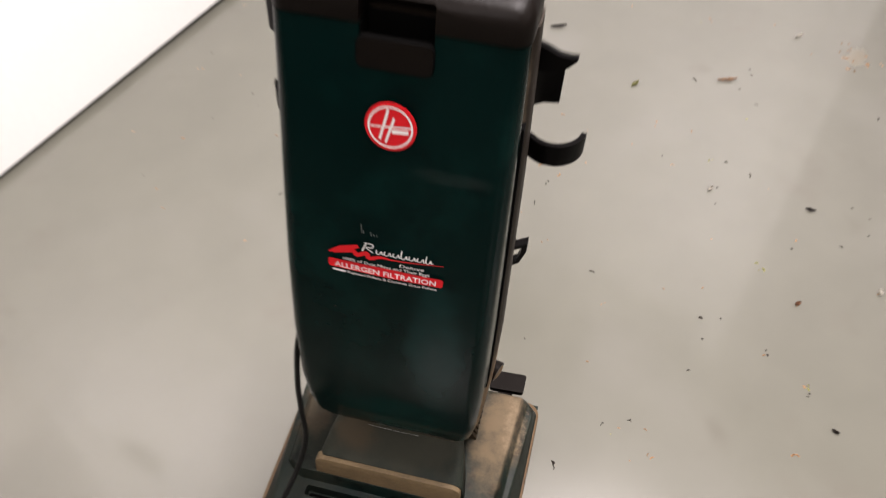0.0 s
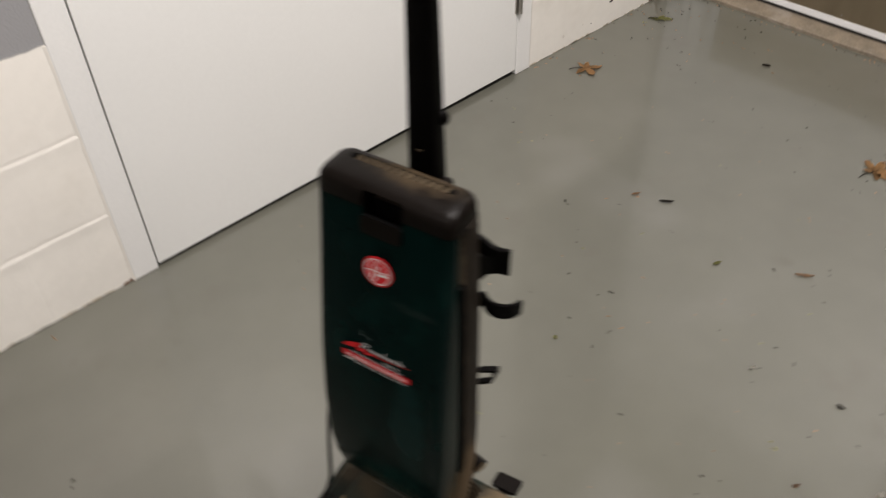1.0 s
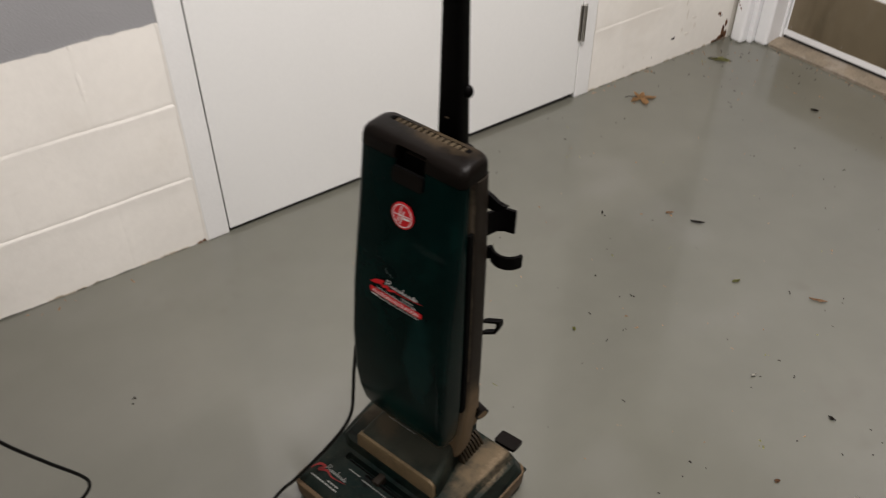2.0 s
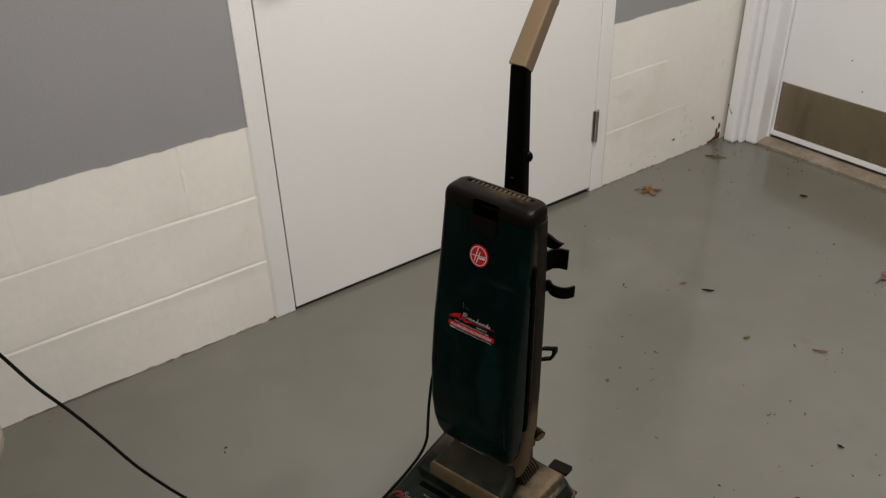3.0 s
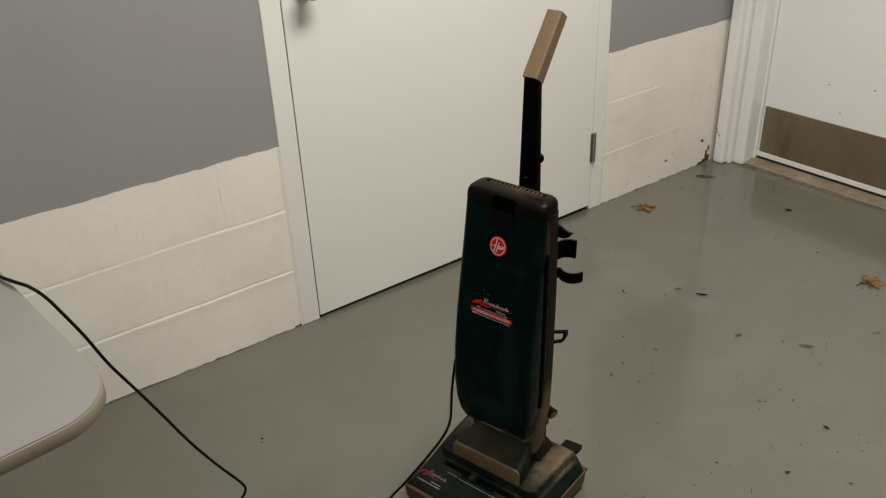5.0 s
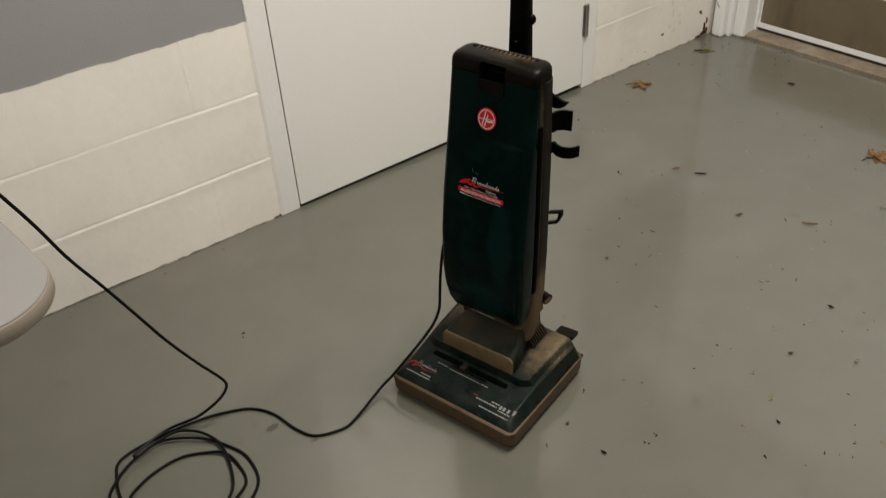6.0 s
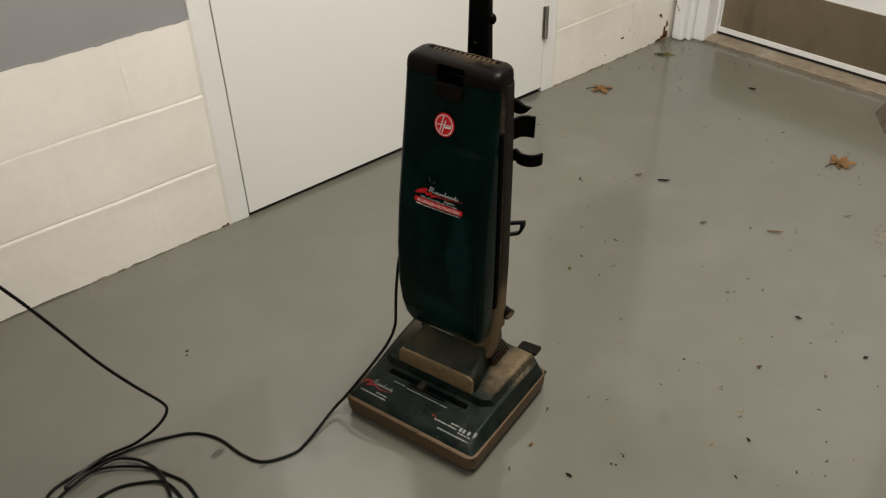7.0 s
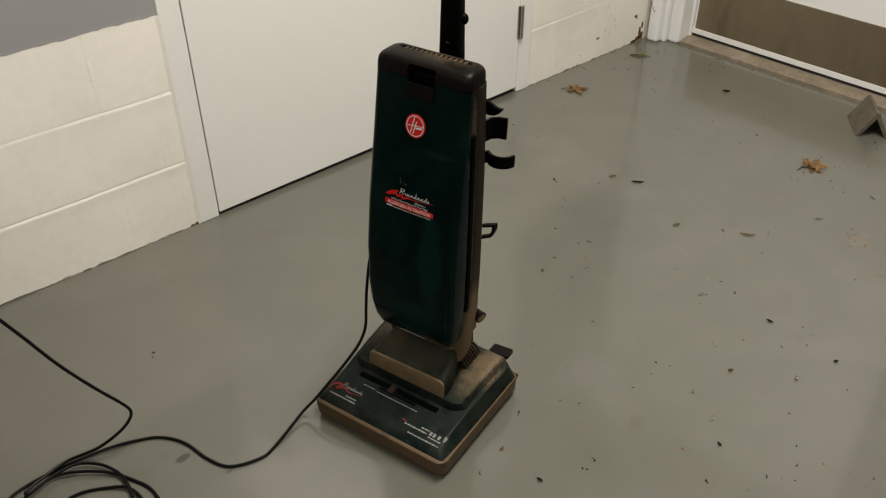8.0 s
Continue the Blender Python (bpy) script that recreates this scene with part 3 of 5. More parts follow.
part("grip_hollow", box(CX - 0.0262, CX + 0.0272, 0.1782, 0.180, 0.7400, 0.7670), M_RECESS, cap, "black hollow of the carry grip")
part("vent_bed", box(CX - 0.0635, CX + 0.0635, 0.1888, 0.1987, 0.7685, 0.7696), M_RECESS, cap, "dark channel of the vents")
for i in range(13):
    x = CX - 0.0575 + 0.115 * i / 12
    part("vent_rib", box(x - 0.0032, x + 0.0032, 0.1882, 0.1993, 0.7694, 0.7748, 0.0008, 1), M_VENT, cap, "dusty brown vent rib")
for s in (-1, 1):
    part("vent_end", cylinder((CX + s * 0.0660, 0.1935, 0.769), (CX + s * 0.0660, 0.1935, 0.7754), 0.0042, None, 12), M_RECESS, cap)
# latch below the grip; the larger black plate behind it paints its shadow outline
outline = rounded(CX - 0.0278, CX + 0.0288, 0.7142, 0.7385, 0.006, 5)
part("latch_gap", loft([[(x, front_y(z) - 0.0040 - d, z) for x, z in outline] for d in (-0.004, 0.0003)]), M_RECESS, vacuum)
outline = rounded(CX - 0.0268, CX + 0.0278, 0.7152, 0.7375, 0.005, 5)
bm = bmesh.new()
loft([[(x, front_y(z) - 0.0040 - d, z) for x, z in outline] for d in (-0.004, 0.0004, 0.0006)], bm)
part("latch", bm, M_DARK, vacuum, "brown-black latch button", True)
seam = part("seam", box(CX - 0.0905, CX + 0.0905, 0.156, 0.207, 0.7448, 0.7468), M_RECESS, vacuum)
carve(seam, [box(CX - 0.0265, CX + 0.0275, 0.12, 0.1785, 0.7370, 0.7665)])
carve(cover, [box(CX - 0.0265, CX + 0.0275, 0.12, 0.1700, 0.7200, 0.7665)])
bm = bmesh.new()
add_box(bm, CX - 0.0263, CX + 0.0273, 0.1690, 0.1698, 0.7202, 0.7470)
add_box(bm, CX - 0.0263, CX + 0.0273, 0.1560, 0.1690, 0.7202, 0.7212)
add_box(bm, CX - 0.0263, CX - 0.0255, 0.1530, 0.1690, 0.7212, 0.7450)
add_box(bm, CX + 0.0265, CX + 0.0273, 0.1530, 0.1690, 0.7212, 0.7450)
part("grip_hollow", bm, M_RECESS, vacuum, "black hollow of the carry grip")


def on_cover(bm_flat, lift):
    """Bends a flat print, drawn in x and y, on to the front of the cover: y becomes the height."""
    for v in bm_flat.verts:
        x, z, d = v.co.x, v.co.y, v.co.z
        w = half_w(z)
        v.co = (CX + x, front_y(z) - 0.004 * (1 - (x / w) ** 2) - lift - d, z)
    return bm_flat


def flat_poly(points, bm):
    bm.faces.new([bm.verts.new((x, y, 0)) for x, y in points])
    return bm


def ribbon(points, widths, bm=None, steps=6):
    """A flat brush stroke through points with the given widths."""
    bm = bm or bmesh.new()
    pts = [Vector((x, y)) for x, y in points]
    line, ws = [], []
    for i in range(len(pts) - 1):
        p, a, b, q = pts[max(0, i - 1)], pts[i], pts[i + 1], pts[min(len(pts) - 1, i + 2)]
        for k in range(steps):
            t = k / steps
            line.append(0.5 * (2 * a + (b - p) * t + (2 * p - 5 * a + 4 * b - q) * t * t + (3 * a - p - 3 * b + q) * t ** 3))
            ws.append(widths[i] * (1 - t) + widths[i + 1] * t)
    line.append(pts[-1])
    ws.append(widths[-1])
    last = None
    for i, c in enumerate(line):
        d = (line[min(i + 1, len(line) - 1)] - line[max(i - 1, 0)]).normalized()
        nrm = Vector((-d.y, d.x)) * ws[i] / 2
        pair = [bm.verts.new((c.x + nrm.x, c.y + nrm.y, 0)), bm.verts.new((c.x - nrm.x, c.y - nrm.y, 0))]
        if last:
            bm.faces.new((last[0], last[1], pair[1], pair[0]))
        last = pair
    return bm


def ring_flat(rx, ry, tx, n=40, x0=0.0, y0=0.0):
    bm = bmesh.new()
    vs = []
    for i in range(n):
        a = 2 * math.pi * i / n
        vs.append((bm.verts.new((x0 + rx * math.cos(a), y0 + ry * math.sin(a), 0)), bm.verts.new((x0 + (rx - tx) * math.cos(a), y0 + (ry - tx) * math.sin(a), 0))))
    for i in range(n):
        a, b = vs[i], vs[(i + 1) % n]
        bm.faces.new((a[0], b[0], b[1], a[1]))
    return bm


def text_mesh(body, size, x, y, shear=0.0, bold=0.0, wide=1.0, align="LEFT"):
    """Letters of the built-in font as a flat mesh, starting at x, y."""
    cu = bpy.data.curves.new("letters", "FONT")
    cu.body, cu.size, cu.shear, cu.offset, cu.align_x = body, size, shear, bold, align
    cu.resolution_u = 2
    ob = new("letters", cu)
    dg = bpy.context.evaluated_depsgraph_get()
    dg.update()
    me = bpy.data.meshes.new_from_object(ob.evaluated_get(dg))
    bpy.data.objects.remove(ob)
    bm = bmesh.new()
    bm.from_mesh(me)
    for v in bm.verts:
        v.co = (x + v.co.x * wide, y + v.co.y, 0)
    return bm


def fit_text(body, x0, x1, y, height, **kw):
    bm = text_mesh(body, height * 1.38, 0, 0, **kw)
    xs = [v.co.x for v in bm.verts]
    k = (x1 - x0) / (max(xs) - min(xs))
    lo = min(xs)
    for v in bm.verts:
        v.co = (x0 + (v.co.x - lo) * k, y + v.co.y, 0)
    return bm


# round badge
BZ = 0.669
bm = bmesh.new()
vs = [bm.verts.new((0.0200 * math.cos(2 * math.pi * i / 48), BZ + 0.0209 * math.sin(2 * math.pi * i / 48), 0)) for i in range(48)]
bm.faces.new(vs)
top = bmesh.ops.extrude_face_region(bm, geom=list(bm.faces))
for v in top["geom"]:
    if isinstance(v, bmesh.types.BMVert):
        v.co.z += 0.0008
badge = part("badge", on_cover(bm, 0.0004), M_RED, cover, "round red badge with a white ring")
bm = ring_flat(0.0175, 0.0184, 0.0015, 48, 0, BZ)
part("badge_ring", on_cover(bm, 0.0016), M_WHITE, badge)
for pts_, w_ in (([(-0.0085, -0.0125), (-0.0020, 0.0170)], 0.0019), ([(-0.0165, -0.0010), (0.0175, 0.0022)], 0.0013), ([(-0.0035, -0.0150), (0.0030, 0.0095)], 0.0019), ([(0.0015, -0.0034), (0.0150, -0.0020)], 0.0034)):
    part("badge_stroke", on_cover(ribbon([(a * 0.93, BZ + b * 0.93) for a, b in pts_], [w_, w_]), 0.0016 if w_ < 0.0018 else 0.0018), M_WHITE, badge)

# printed lettering lower down
TX0, TX1, TZ = -0.0525, 0.0505, 0.5145
bm = bmesh.new()
flat_poly([(x, y) for x, y in rounded(TX0, TX1, TZ - 0.0050, TZ + 0.0050, 0.0026, 4)], bm)
bmesh.ops.subdivide_edges(bm, edges=list(bm.edges), cuts=1)
stripe = part("print_stripe", on_cover(bm, 0.0004), M_RED, cover, "red printed stripe")
part("lettering", on_cover(fit_text("ALLERGEN FILTRATION", TX0 + 0.006, TX1 - 0.006, TZ - 0.0030, 0.0061, bold=0.0001), 0.0010), M_WHITE, stripe, "white capital letters")
part("lettering", on_cover(fit_text("100% of Dust Mites and Their Eggs", TX0 + 0.014, TX1 - 0.012, TZ + 0.0064, 0.0034), 0.0006), M_WHITE, cover)
part("lettering", on_cover(fit_text("Ragweed Pollens & Common Grass Pollens", TX0 + 0.018, TX1 - 0.005, TZ - 0.0092, 0.0033), 0.0006), M_WHITE, cover)
bm = ribbon([(TX0 + 0.004, TZ - 0.0078), (TX0 + 0.016, TZ - 0.0078)], [0.0022, 0.0022])
part("print_bar", on_cover(bm, 0.0006), M_WHITE, cover)
bm = bmesh.new()
for lift_, pts_, ws_ in ((0, [(0.0005, 0.0120), (0.012, 0.0195), (0.0275, 0.0255)], [0.0015, 0.0050, 0.0036]), (1, [(0.0275, 0.0255), (0.016, 0.0185), (0.004, 0.0130), (0.013, 0.0160), (0.0250, 0.0195)], [0.0030, 0.0036, 0.0030, 0.0034, 0.0036]),
                         (2, [(0.0250, 0.0195), (0.0258, 0.0150), (0.0348, 0.0195), (0.0373, 0.0145), (0.0480, 0.0182), (0.0590, 0.0176), (0.0800, 0.0192), (0.1020, 0.0213)], [0.0034, 0.0042, 0.0046, 0.0046, 0.0030, 0.0014, 0.0010, 0.0005])):
    ribbon([(TX0 + a, TZ + b) for a, b in pts_], ws_, bm, 5)
part("brush_stroke", on_cover(bm, 0.0004), M_RED, cover, "red printed brush stroke")
# slanted script becomes short slanted strokes of its size
bm = bmesh.new()
def script_line(x, y0, k, bm, wide=1.0, bold=1.0):
    """A line of slanted brush strokes in place of unlettered script: a tall looped stroke, then small waves."""
    def stroke(pts, ws):
        ribbon([(x + a * k * wide, y0 + b * k) for a, b in pts], [w * k * bold for w in ws], bm, 4)
    stroke([(0, 0), (0.0030, 0.0105)], [0.0016, 0.0013])
    stroke([(0.0012, 0.0102), (0.0072, 0.0100), (0.0066, 0.0060), (0.0028, 0.0052), (0.0074, 0.0004)], [0.0009, 0.0013, 0.0013, 0.0009, 0.0015])
    at = 0.0100
    for wd, hg in ((0.0052, 0.0048), (0.0056, 0.0050), (0.0052, 0.0046), (0.0050, 0.0098), (0.0052, 0.0048), (0.0054, 0.0048), (0.0045, 0.0085)):
        stroke([(at, hg), (at - 0.0004, 0.0012), (at + 0.0016, 0.0002), (at + wd * 0.62, 0.0042), (at + wd * 0.70, 0.0006), (at + wd, 0.0016)], [0.0012, 0.0014, 0.0010, 0.0012, 0.0012, 0.0006])
        at += wd + 0.0002


script_line(TX0 + 0.031, TZ + 0.0222, 0.97, bm, 1.36, 0.85)
part("script_strokes", on_cover(bm, 0.0012), M_WHITE, cover)
part("lettering", on_cover(fit_text("Deluxe", TX0 + 0.064, TX0 + 0.086, TZ + 0.0118, 0.0036, shear=0.2), 0.0010), M_WHITE, cover)
bm = bmesh.new()
for x0_, wd_ in ((-0.026, 0.009), (-0.015, 0.004), (-0.0095, 0.011), (0.003, 0.008), (0.0125, 0.013), (0.027, 0.006)):
    ribbon([(x0_, 0.2125 + 0.02 * x0_), (x0_ + wd_, 0.2125 + 0.02 * (x0_ + wd_))], [0.0024, 0.0024], bm, 2)
part("print_bar", on_cover(bm, 0.0014), M_WHITE, cover)

# fine white scratches above the print
bm = bmesh.new()
for x_, z_, dx_, dz_ in ((-0.0225, 0.5665, 0.0006, -0.0095), (-0.0205, 0.5600, 0.0004, -0.0035), (-0.0140, 0.5595, 0.0003, -0.0045), (-0.0115, 0.5580, 0.0008, -0.0030), (-0.0090, 0.5580, 0.0005, -0.0025)):
    ribbon([(x_, z_), (x_ + dx_, z_ + dz_)], [0.0005, 0.0003], bm, 2)
part("scratches", on_cover(bm, 0.0005), M_SCRATCH, cover, "fine pale scratches")

# handle
def tapered(p0, p1, a0, b0, a1, b1, r=0.3, n=5):
    """A bar of rounded section from p0 to p1; a is its width along x, b its depth."""
    p0, p1 = Vector(p0), Vector(p1)
    d = (p1 - p0).normalized()
    u = Vector((1, 0, 0))
    w = d.cross(u).normalized()
    rings = []
    for p, a, b in ((p0, a0, b0), (p1, a1, b1)):
        rings.append([p + u * x + w * y for x, y in rounded(-a / 2, a / 2, -b / 2, b / 2, r * min(a, b), n)])
    return loft(rings)


HX = CX + 0.0095
handle = part("handle_post", tapered((HX - 0.003, 0.241, 0.60), (HX, 0.246, 0.979), 0.048, 0.030, 0.031, 0.024), M_BLACK, vacuum, "black plastic handle post", True)
bm = tapered((HX, 0.2445, 0.977), (HX, 0.326, 1.084), 0.034, 0.030, 0.033, 0.027, 0.14)
bmesh.ops.bevel(bm, geom=[e for e in bm.edges if e.calc_face_angle(0) > 1.2], offset=0.003, segments=2, affect="EDGES")
part("grip", bm, M_GRIP, vacuum, "bronze-tan plastic hand grip", True)
part("grip_toe", box(HX - 0.010, HX + 0.010, 0.325, 0.340, 1.055, 1.078, 0.004), M_GRIP, vacuum, "", True)
bm = bmesh.new()
bmesh.ops.create_uvsphere(bm, u_segments=16, v_segments=10, radius=0.0100, matrix=Matrix.Translation((HX + 0.0160, 0.250, 0.8205)) @ Matrix.Diagonal((0.9, 0.8, 1, 1)))
part("cord_hook", bm, M_BLACK, vacuum, "black cord hook", True)
part("rating_label", box(HX - 0.0045, HX + 0.0015, 0.2270, 0.230, 0.7825, 0.7840), M_GRILLE, vacuum, "small dull sticker on the post")
part("post_bracket", box(HX - 0.024, HX + 0.024, 0.205, 0.252, 0.60, 0.742, 0.006), M_DARK, vacuum, "", True)

# tool clips on the side of the back frame
def band(points, z0, z1, thick=0.004):
    """An upright strip of sheet along a line in plan."""
    line = [Vector((x, y)) for x, y in points]
    rings = []
    for i, c in enumerate(line):
        d = (line[min(i + 1, len(line) - 1)] - line[max(i - 1, 0)]).normalized()
        nrm = Vector((-d.y, d.x)) * thick / 2
        rings.append([(c.x + nrm.x, c.y + nrm.y, z0), (c.x - nrm.x, c.y - nrm.y, z0), (c.x - nrm.x, c.y - nrm.y, z1), (c.x + nrm.x, c.y + nrm.y, z1)])
    return loft(rings)


def arc(cx, cy, r, a0, a1, n=12):
    return [(cx + r * math.cos(radians(a0 + (a1 - a0) * i / n)), cy + r * math.sin(radians(a0 + (a1 - a0) * i / n))) for i in range(n + 1)]


RX = CX + 0.0935
part("tool_clip", band([(RX - 0.004, 0.212)] + arc(RX + 0.022, 0.234, 0.0245, 215, 352, 14), 0.590, 0.612, 0.0045), M_BLACK, vacuum, "black curved tool clip", True)
part("tool_clip", band([(RX - 0.010, 0.214), (RX - 0.004, 0.236), (RX + 0.006, 0.244), (RX + 0.020, 0.247)], 0.627, 0.667, 0.0045), M_BLACK, vacuum, "black flat tool clip", True)
bm = bmesh.new()
horn = [(RX - 0.006, 0.690, 0.714), (RX + 0.006, 0.688, 0.710), (RX + 0.016, 0.690, 0.705), (RX + 0.024, 0.695, 0.704), (RX + 0.030, 0.7025, 0.7045)]
loft([[(x, 0.205, z0), (x, 0.211, z0), (x, 0.211, z1), (x, 0.205, z1)] for x, z0, z1 in horn], bm)
part("tool_clip", bm, M_BLACK, vacuum, "black pointed tool clip", True)
LX = CX - 0.0935
part("tool_clip", band([(LX + 0.004, 0.212), (LX - 0.012, 0.216), (LX - 0.026, 0.222), (LX - 0.036, 0.229)], 0.668, 0.706, 0.0040), M_BLACK, vacuum, "black flat tool clip", True)
part("tool_clip", band([(LX + 0.004, 0.212)] + arc(LX - 0.018, 0.233, 0.0200, 325, 188, 14), 0.588, 0.612, 0.0045), M_BLACK, vacuum, "black curved tool clip", True)
bm = bmesh.new()
outer_, inner_ = [], []
for (x, z), (xi, zi) in zip(((-0.006, 0.4475), (0.016, 0.4505), (0.0165, 0.438), (0.011, 0.422), (-0.006, 0.417)), ((-0.006, 0.4435), (0.0115, 0.4455), (0.0112, 0.437), (0.0078, 0.426), (-0.006, 0.422))):
    outer_.append((RX + x, z))
    inner_.append((RX + xi, zi))
rings = []
for (x, z), (xi, zi) in zip(outer_, inner_):
    rings.append([(x, 0.228 + (x - RX) * 0.5, z), (x, 0.238 + (x - RX) * 0.5, z), (xi, 0.238 + (xi - RX) * 0.5, zi), (xi, 0.228 + (xi - RX) * 0.5, zi)])
for at, src in ((0, rings[0]), (len(rings) + 1, rings[-1])):
    rings.insert(at, [(RX - 0.016, 0.204 if k in (0, 3) else 0.212, p[2]) for k, p in enumerate(src)])
part("cord_loop", loft(rings, bm), M_BLACK, vacuum, "black open wire loop", True)
peg = part("peg", cylinder((RX - 0.010, 0.224, 0.237), (RX + 0.0110, 0.217, 0.235), 0.0095, 0.0125, 18), M_DARK, vacuum, "round dark cord cup", True)
part("peg_cup", cylinder((RX + 0.0105, 0.2172, 0.235), (RX + 0.0115, 0.2168, 0.235), 0.0092, 0.0092, 18), M_BACK, peg, "brown hollow of the cup", True)
part("rear_rib", box(RX - 0.012, RX + 0.000, 0.208, 0.221, 0.20, 0.30, 0.003), M_BACK, vacuum, "dusty brown rib", True)

# the upper part leans a little to one side on its pivot
LEAN_PARTS = {"bag_cover", "back_frame", "cap", "latch", "latch_gap", "seam", "tool_clip", "cord_loop", "peg", "rear_rib", "post_bracket", "grip_hollow"}
for ob in list(vacuum.children):
    if ob.name.split(".")[0] in LEAN_PARTS:
        for o in (ob, *ob.children_recursive):
            for v in o.data.vertices:
                v.co.x += 0.030 * (v.co.z - 0.5)

# nozzle: bumper, hood and what sits on it
NX = 0.001
rings = []
for z, g in ((0.0095, -0.004), (0.0110, -0.0015), (0.016, 0.000), (0.043, 0.0016), (0.0480, 0.0010), (0.0495, -0.0015)):
    rings.append([(x, y, z) for x, y in rounded(NX - 0.1605 - g, NX + 0.1595 + g, -0.004 - g, 0.292 + g, 0.019, 7)])
part("bumper", loft(rings), M_TAN, vacuum, "tan rubber bumper around the nozzle", True)
part("sole_plate", box(NX - 0.150, NX + 0.152, 0.008, 0.280, 0.002, 0.0155, 0.001), M_BLACK, vacuum, "black sole plate")
for sx_ in (-1, 1):
    for y in (0.05, 0.25):
        part("wheel", cylinder((NX + sx_ * 0.118 - 0.012, y, 0.0135), (NX + sx_ * 0.118 + 0.012, y, 0.0135), 0.0133, None, 18), M_BLACK, vacuum, "", True)


def soft_min(a, b, k):
    h = max(k - abs(a - b), 0) / k
    return min(a, b) - h * h * k * 0.25


def soft_max(a, b, k):
    return -soft_min(-a, -b, k)


def hood_z(x, y):
    """Height of the hood: a sloped front deck with steepening flanks, a raised inner deck behind it and clipped rear corners."""
    dx = abs(x - NX)
    top = soft_min(0.056 + 0.29 * y, 0.0862 + 0.045 * (y - 0.1), 0.02)
    edge = min(0.1525, 0.137 + 0.075 * max(0.0, y - 0.04))
    z = soft_min(top, 0.047 + (top - 0.043) * (0.1585 - dx) / (0.1585 - edge), 0.007)
    if y > 0.09:
        deck = soft_min(0.0985 + 0.10 * (y - 0.1), 0.112, 0.01)
        deck = soft_min(deck, 0.080 + 2.2 * (0.1365 + 0.085 * (y - 0.1) - dx), 0.006)
        deck = soft_min(deck, 0.078 + 6.0 * (y - 0.0985 - 4.0 * max(0.0, dx - 0.112) ** 1.5), 0.004)
        z = soft_max(z, deck, 0.003)
    z = soft_min(z, 0.047 + 1.3 * (y - 0.0005), 0.008)
    z = soft_min(z, 0.047 + 2.2 * (0.2925 - y), 0.012)
    z = soft_min(z, 0.047 + 1.8 * (0.436 - dx - y), 0.010)
    return max(z, 0.047)


bm = bmesh.new()
ys_ = [0.001 + 0.0035 * k for k in range(28)] + [0.0955 + 0.0010 * k for k in range(1, 25)] + [0.120 + 0.0044 * k for k in range(1, 40)]
side_ = [0.112 + 0.0007 * k for k in range(66)] + [0.158]
xs_ = [NX - d for d in side_[::-1]] + [NX + 0.112 * (k / 40 - 1) for k in range(1, 80)] + [NX + d for d in side_]
nx_, ny_ = len(xs_) - 1, len(ys_) - 1
grid = [[bm.verts.new((x, y, hood_z(x, y))) for y in ys_] for x in xs_]
for i in range(nx_):
    for j in range(ny_):
        bm.faces.new((grid[i][j], grid[i + 1][j], grid[i + 1][j + 1], grid[i][j + 1]))
rim = [grid[i][0] for i in range(nx_ + 1)] + [grid[nx_][j] for j in range(1, ny_ + 1)] + [grid[i][ny_] for i in range(nx_ - 1, -1, -1)] + [grid[0][j] for j in range(ny_ - 1, 0, -1)]
base = [bm.verts.new((v.co.x, v.co.y, 0.040)) for v in rim]
for k in range(len(rim)):
    bm.faces.new((rim[k], base[k], base[(k + 1) % len(rim)], rim[(k + 1) % len(rim)]))
bm.faces.new(base)
hood = part("hood", bm, M_HOOD, vacuum, "dark green nozzle hood, dusty and scratched", True)
cut = box(NX - 0.104, NX + 0.090, 0.0785, 0.0915, 0.060, 0.12, 0.003)
carve(hood, [cut])
part("slot_bed", box(NX - 0.1045, NX + 0.0905, 0.0785, 0.0915, 0.0585, 0.0602), M_RECESS, hood, "black slider slot")
part("slider", box(NX - 0.026, NX - 0.012, 0.0700, 0.0920, 0.066, 0.0850, 0.002), M_BACK, hood, "brown height slider", True)
part("slider_track", box(NX - 0.046, NX + 0.043, 0.0725, 0.0770, hood_z(0, 0.075) - 0.002, hood_z(0, 0.075) + 0.0005), M_RECESS, hood)

# tan front plate and the sloped housing behind it
PX0, PX1 = NX - 0.094, NX + 0.089
outline = [(PX0, 0.0800), (PX1, 0.0800)] + [p for p in rounded(PX0, PX1, 0.075, 0.1350, 0.0125, 6) if p[1] > 0.10]
bm = loft([[(NX + (x - NX) * k, 0.1040 + (z - 0.082) * 0.05 - d, 0.082 + (z - 0.082) * k + 0.022 * x) for x, z in outline] for d, k in ((-0.010, 1.0), (0.0000, 1.0), (0.0010, 0.995), (0.0014, 0.985))])
plate = part("front_plate", bm, M_PLATE, vacuum, "tan plastic front plate, grimy", True)
rings = []
for y, z, w in ((0.1075, 0.1350, 0.0900), (0.112, 0.1372, 0.0900), (0.140, 0.150, 0.085), (0.160, 0.160, 0.079), (0.185, 0.168, 0.072), (0.25, 0.160, 0.066)):
    ring = [(NX - w * 1.06, 0.07), (NX + w * 1.06, 0.07)] + [(NX + w - 0.012 + 0.012 * math.cos(radians(a)), z - 0.012 + 0.012 * math.sin(radians(a))) for a in range(0, 91, 15)] + [(NX - w + 0.012 - 0.012 * math.sin(radians(a)), z - 0.012 + 0.012 * math.cos(radians(a))) for a in range(0, 91, 15)]
    rings.append([(x, y + 0.0035, zz + 0.0012 + 0.022 * x) for x, zz in ring])
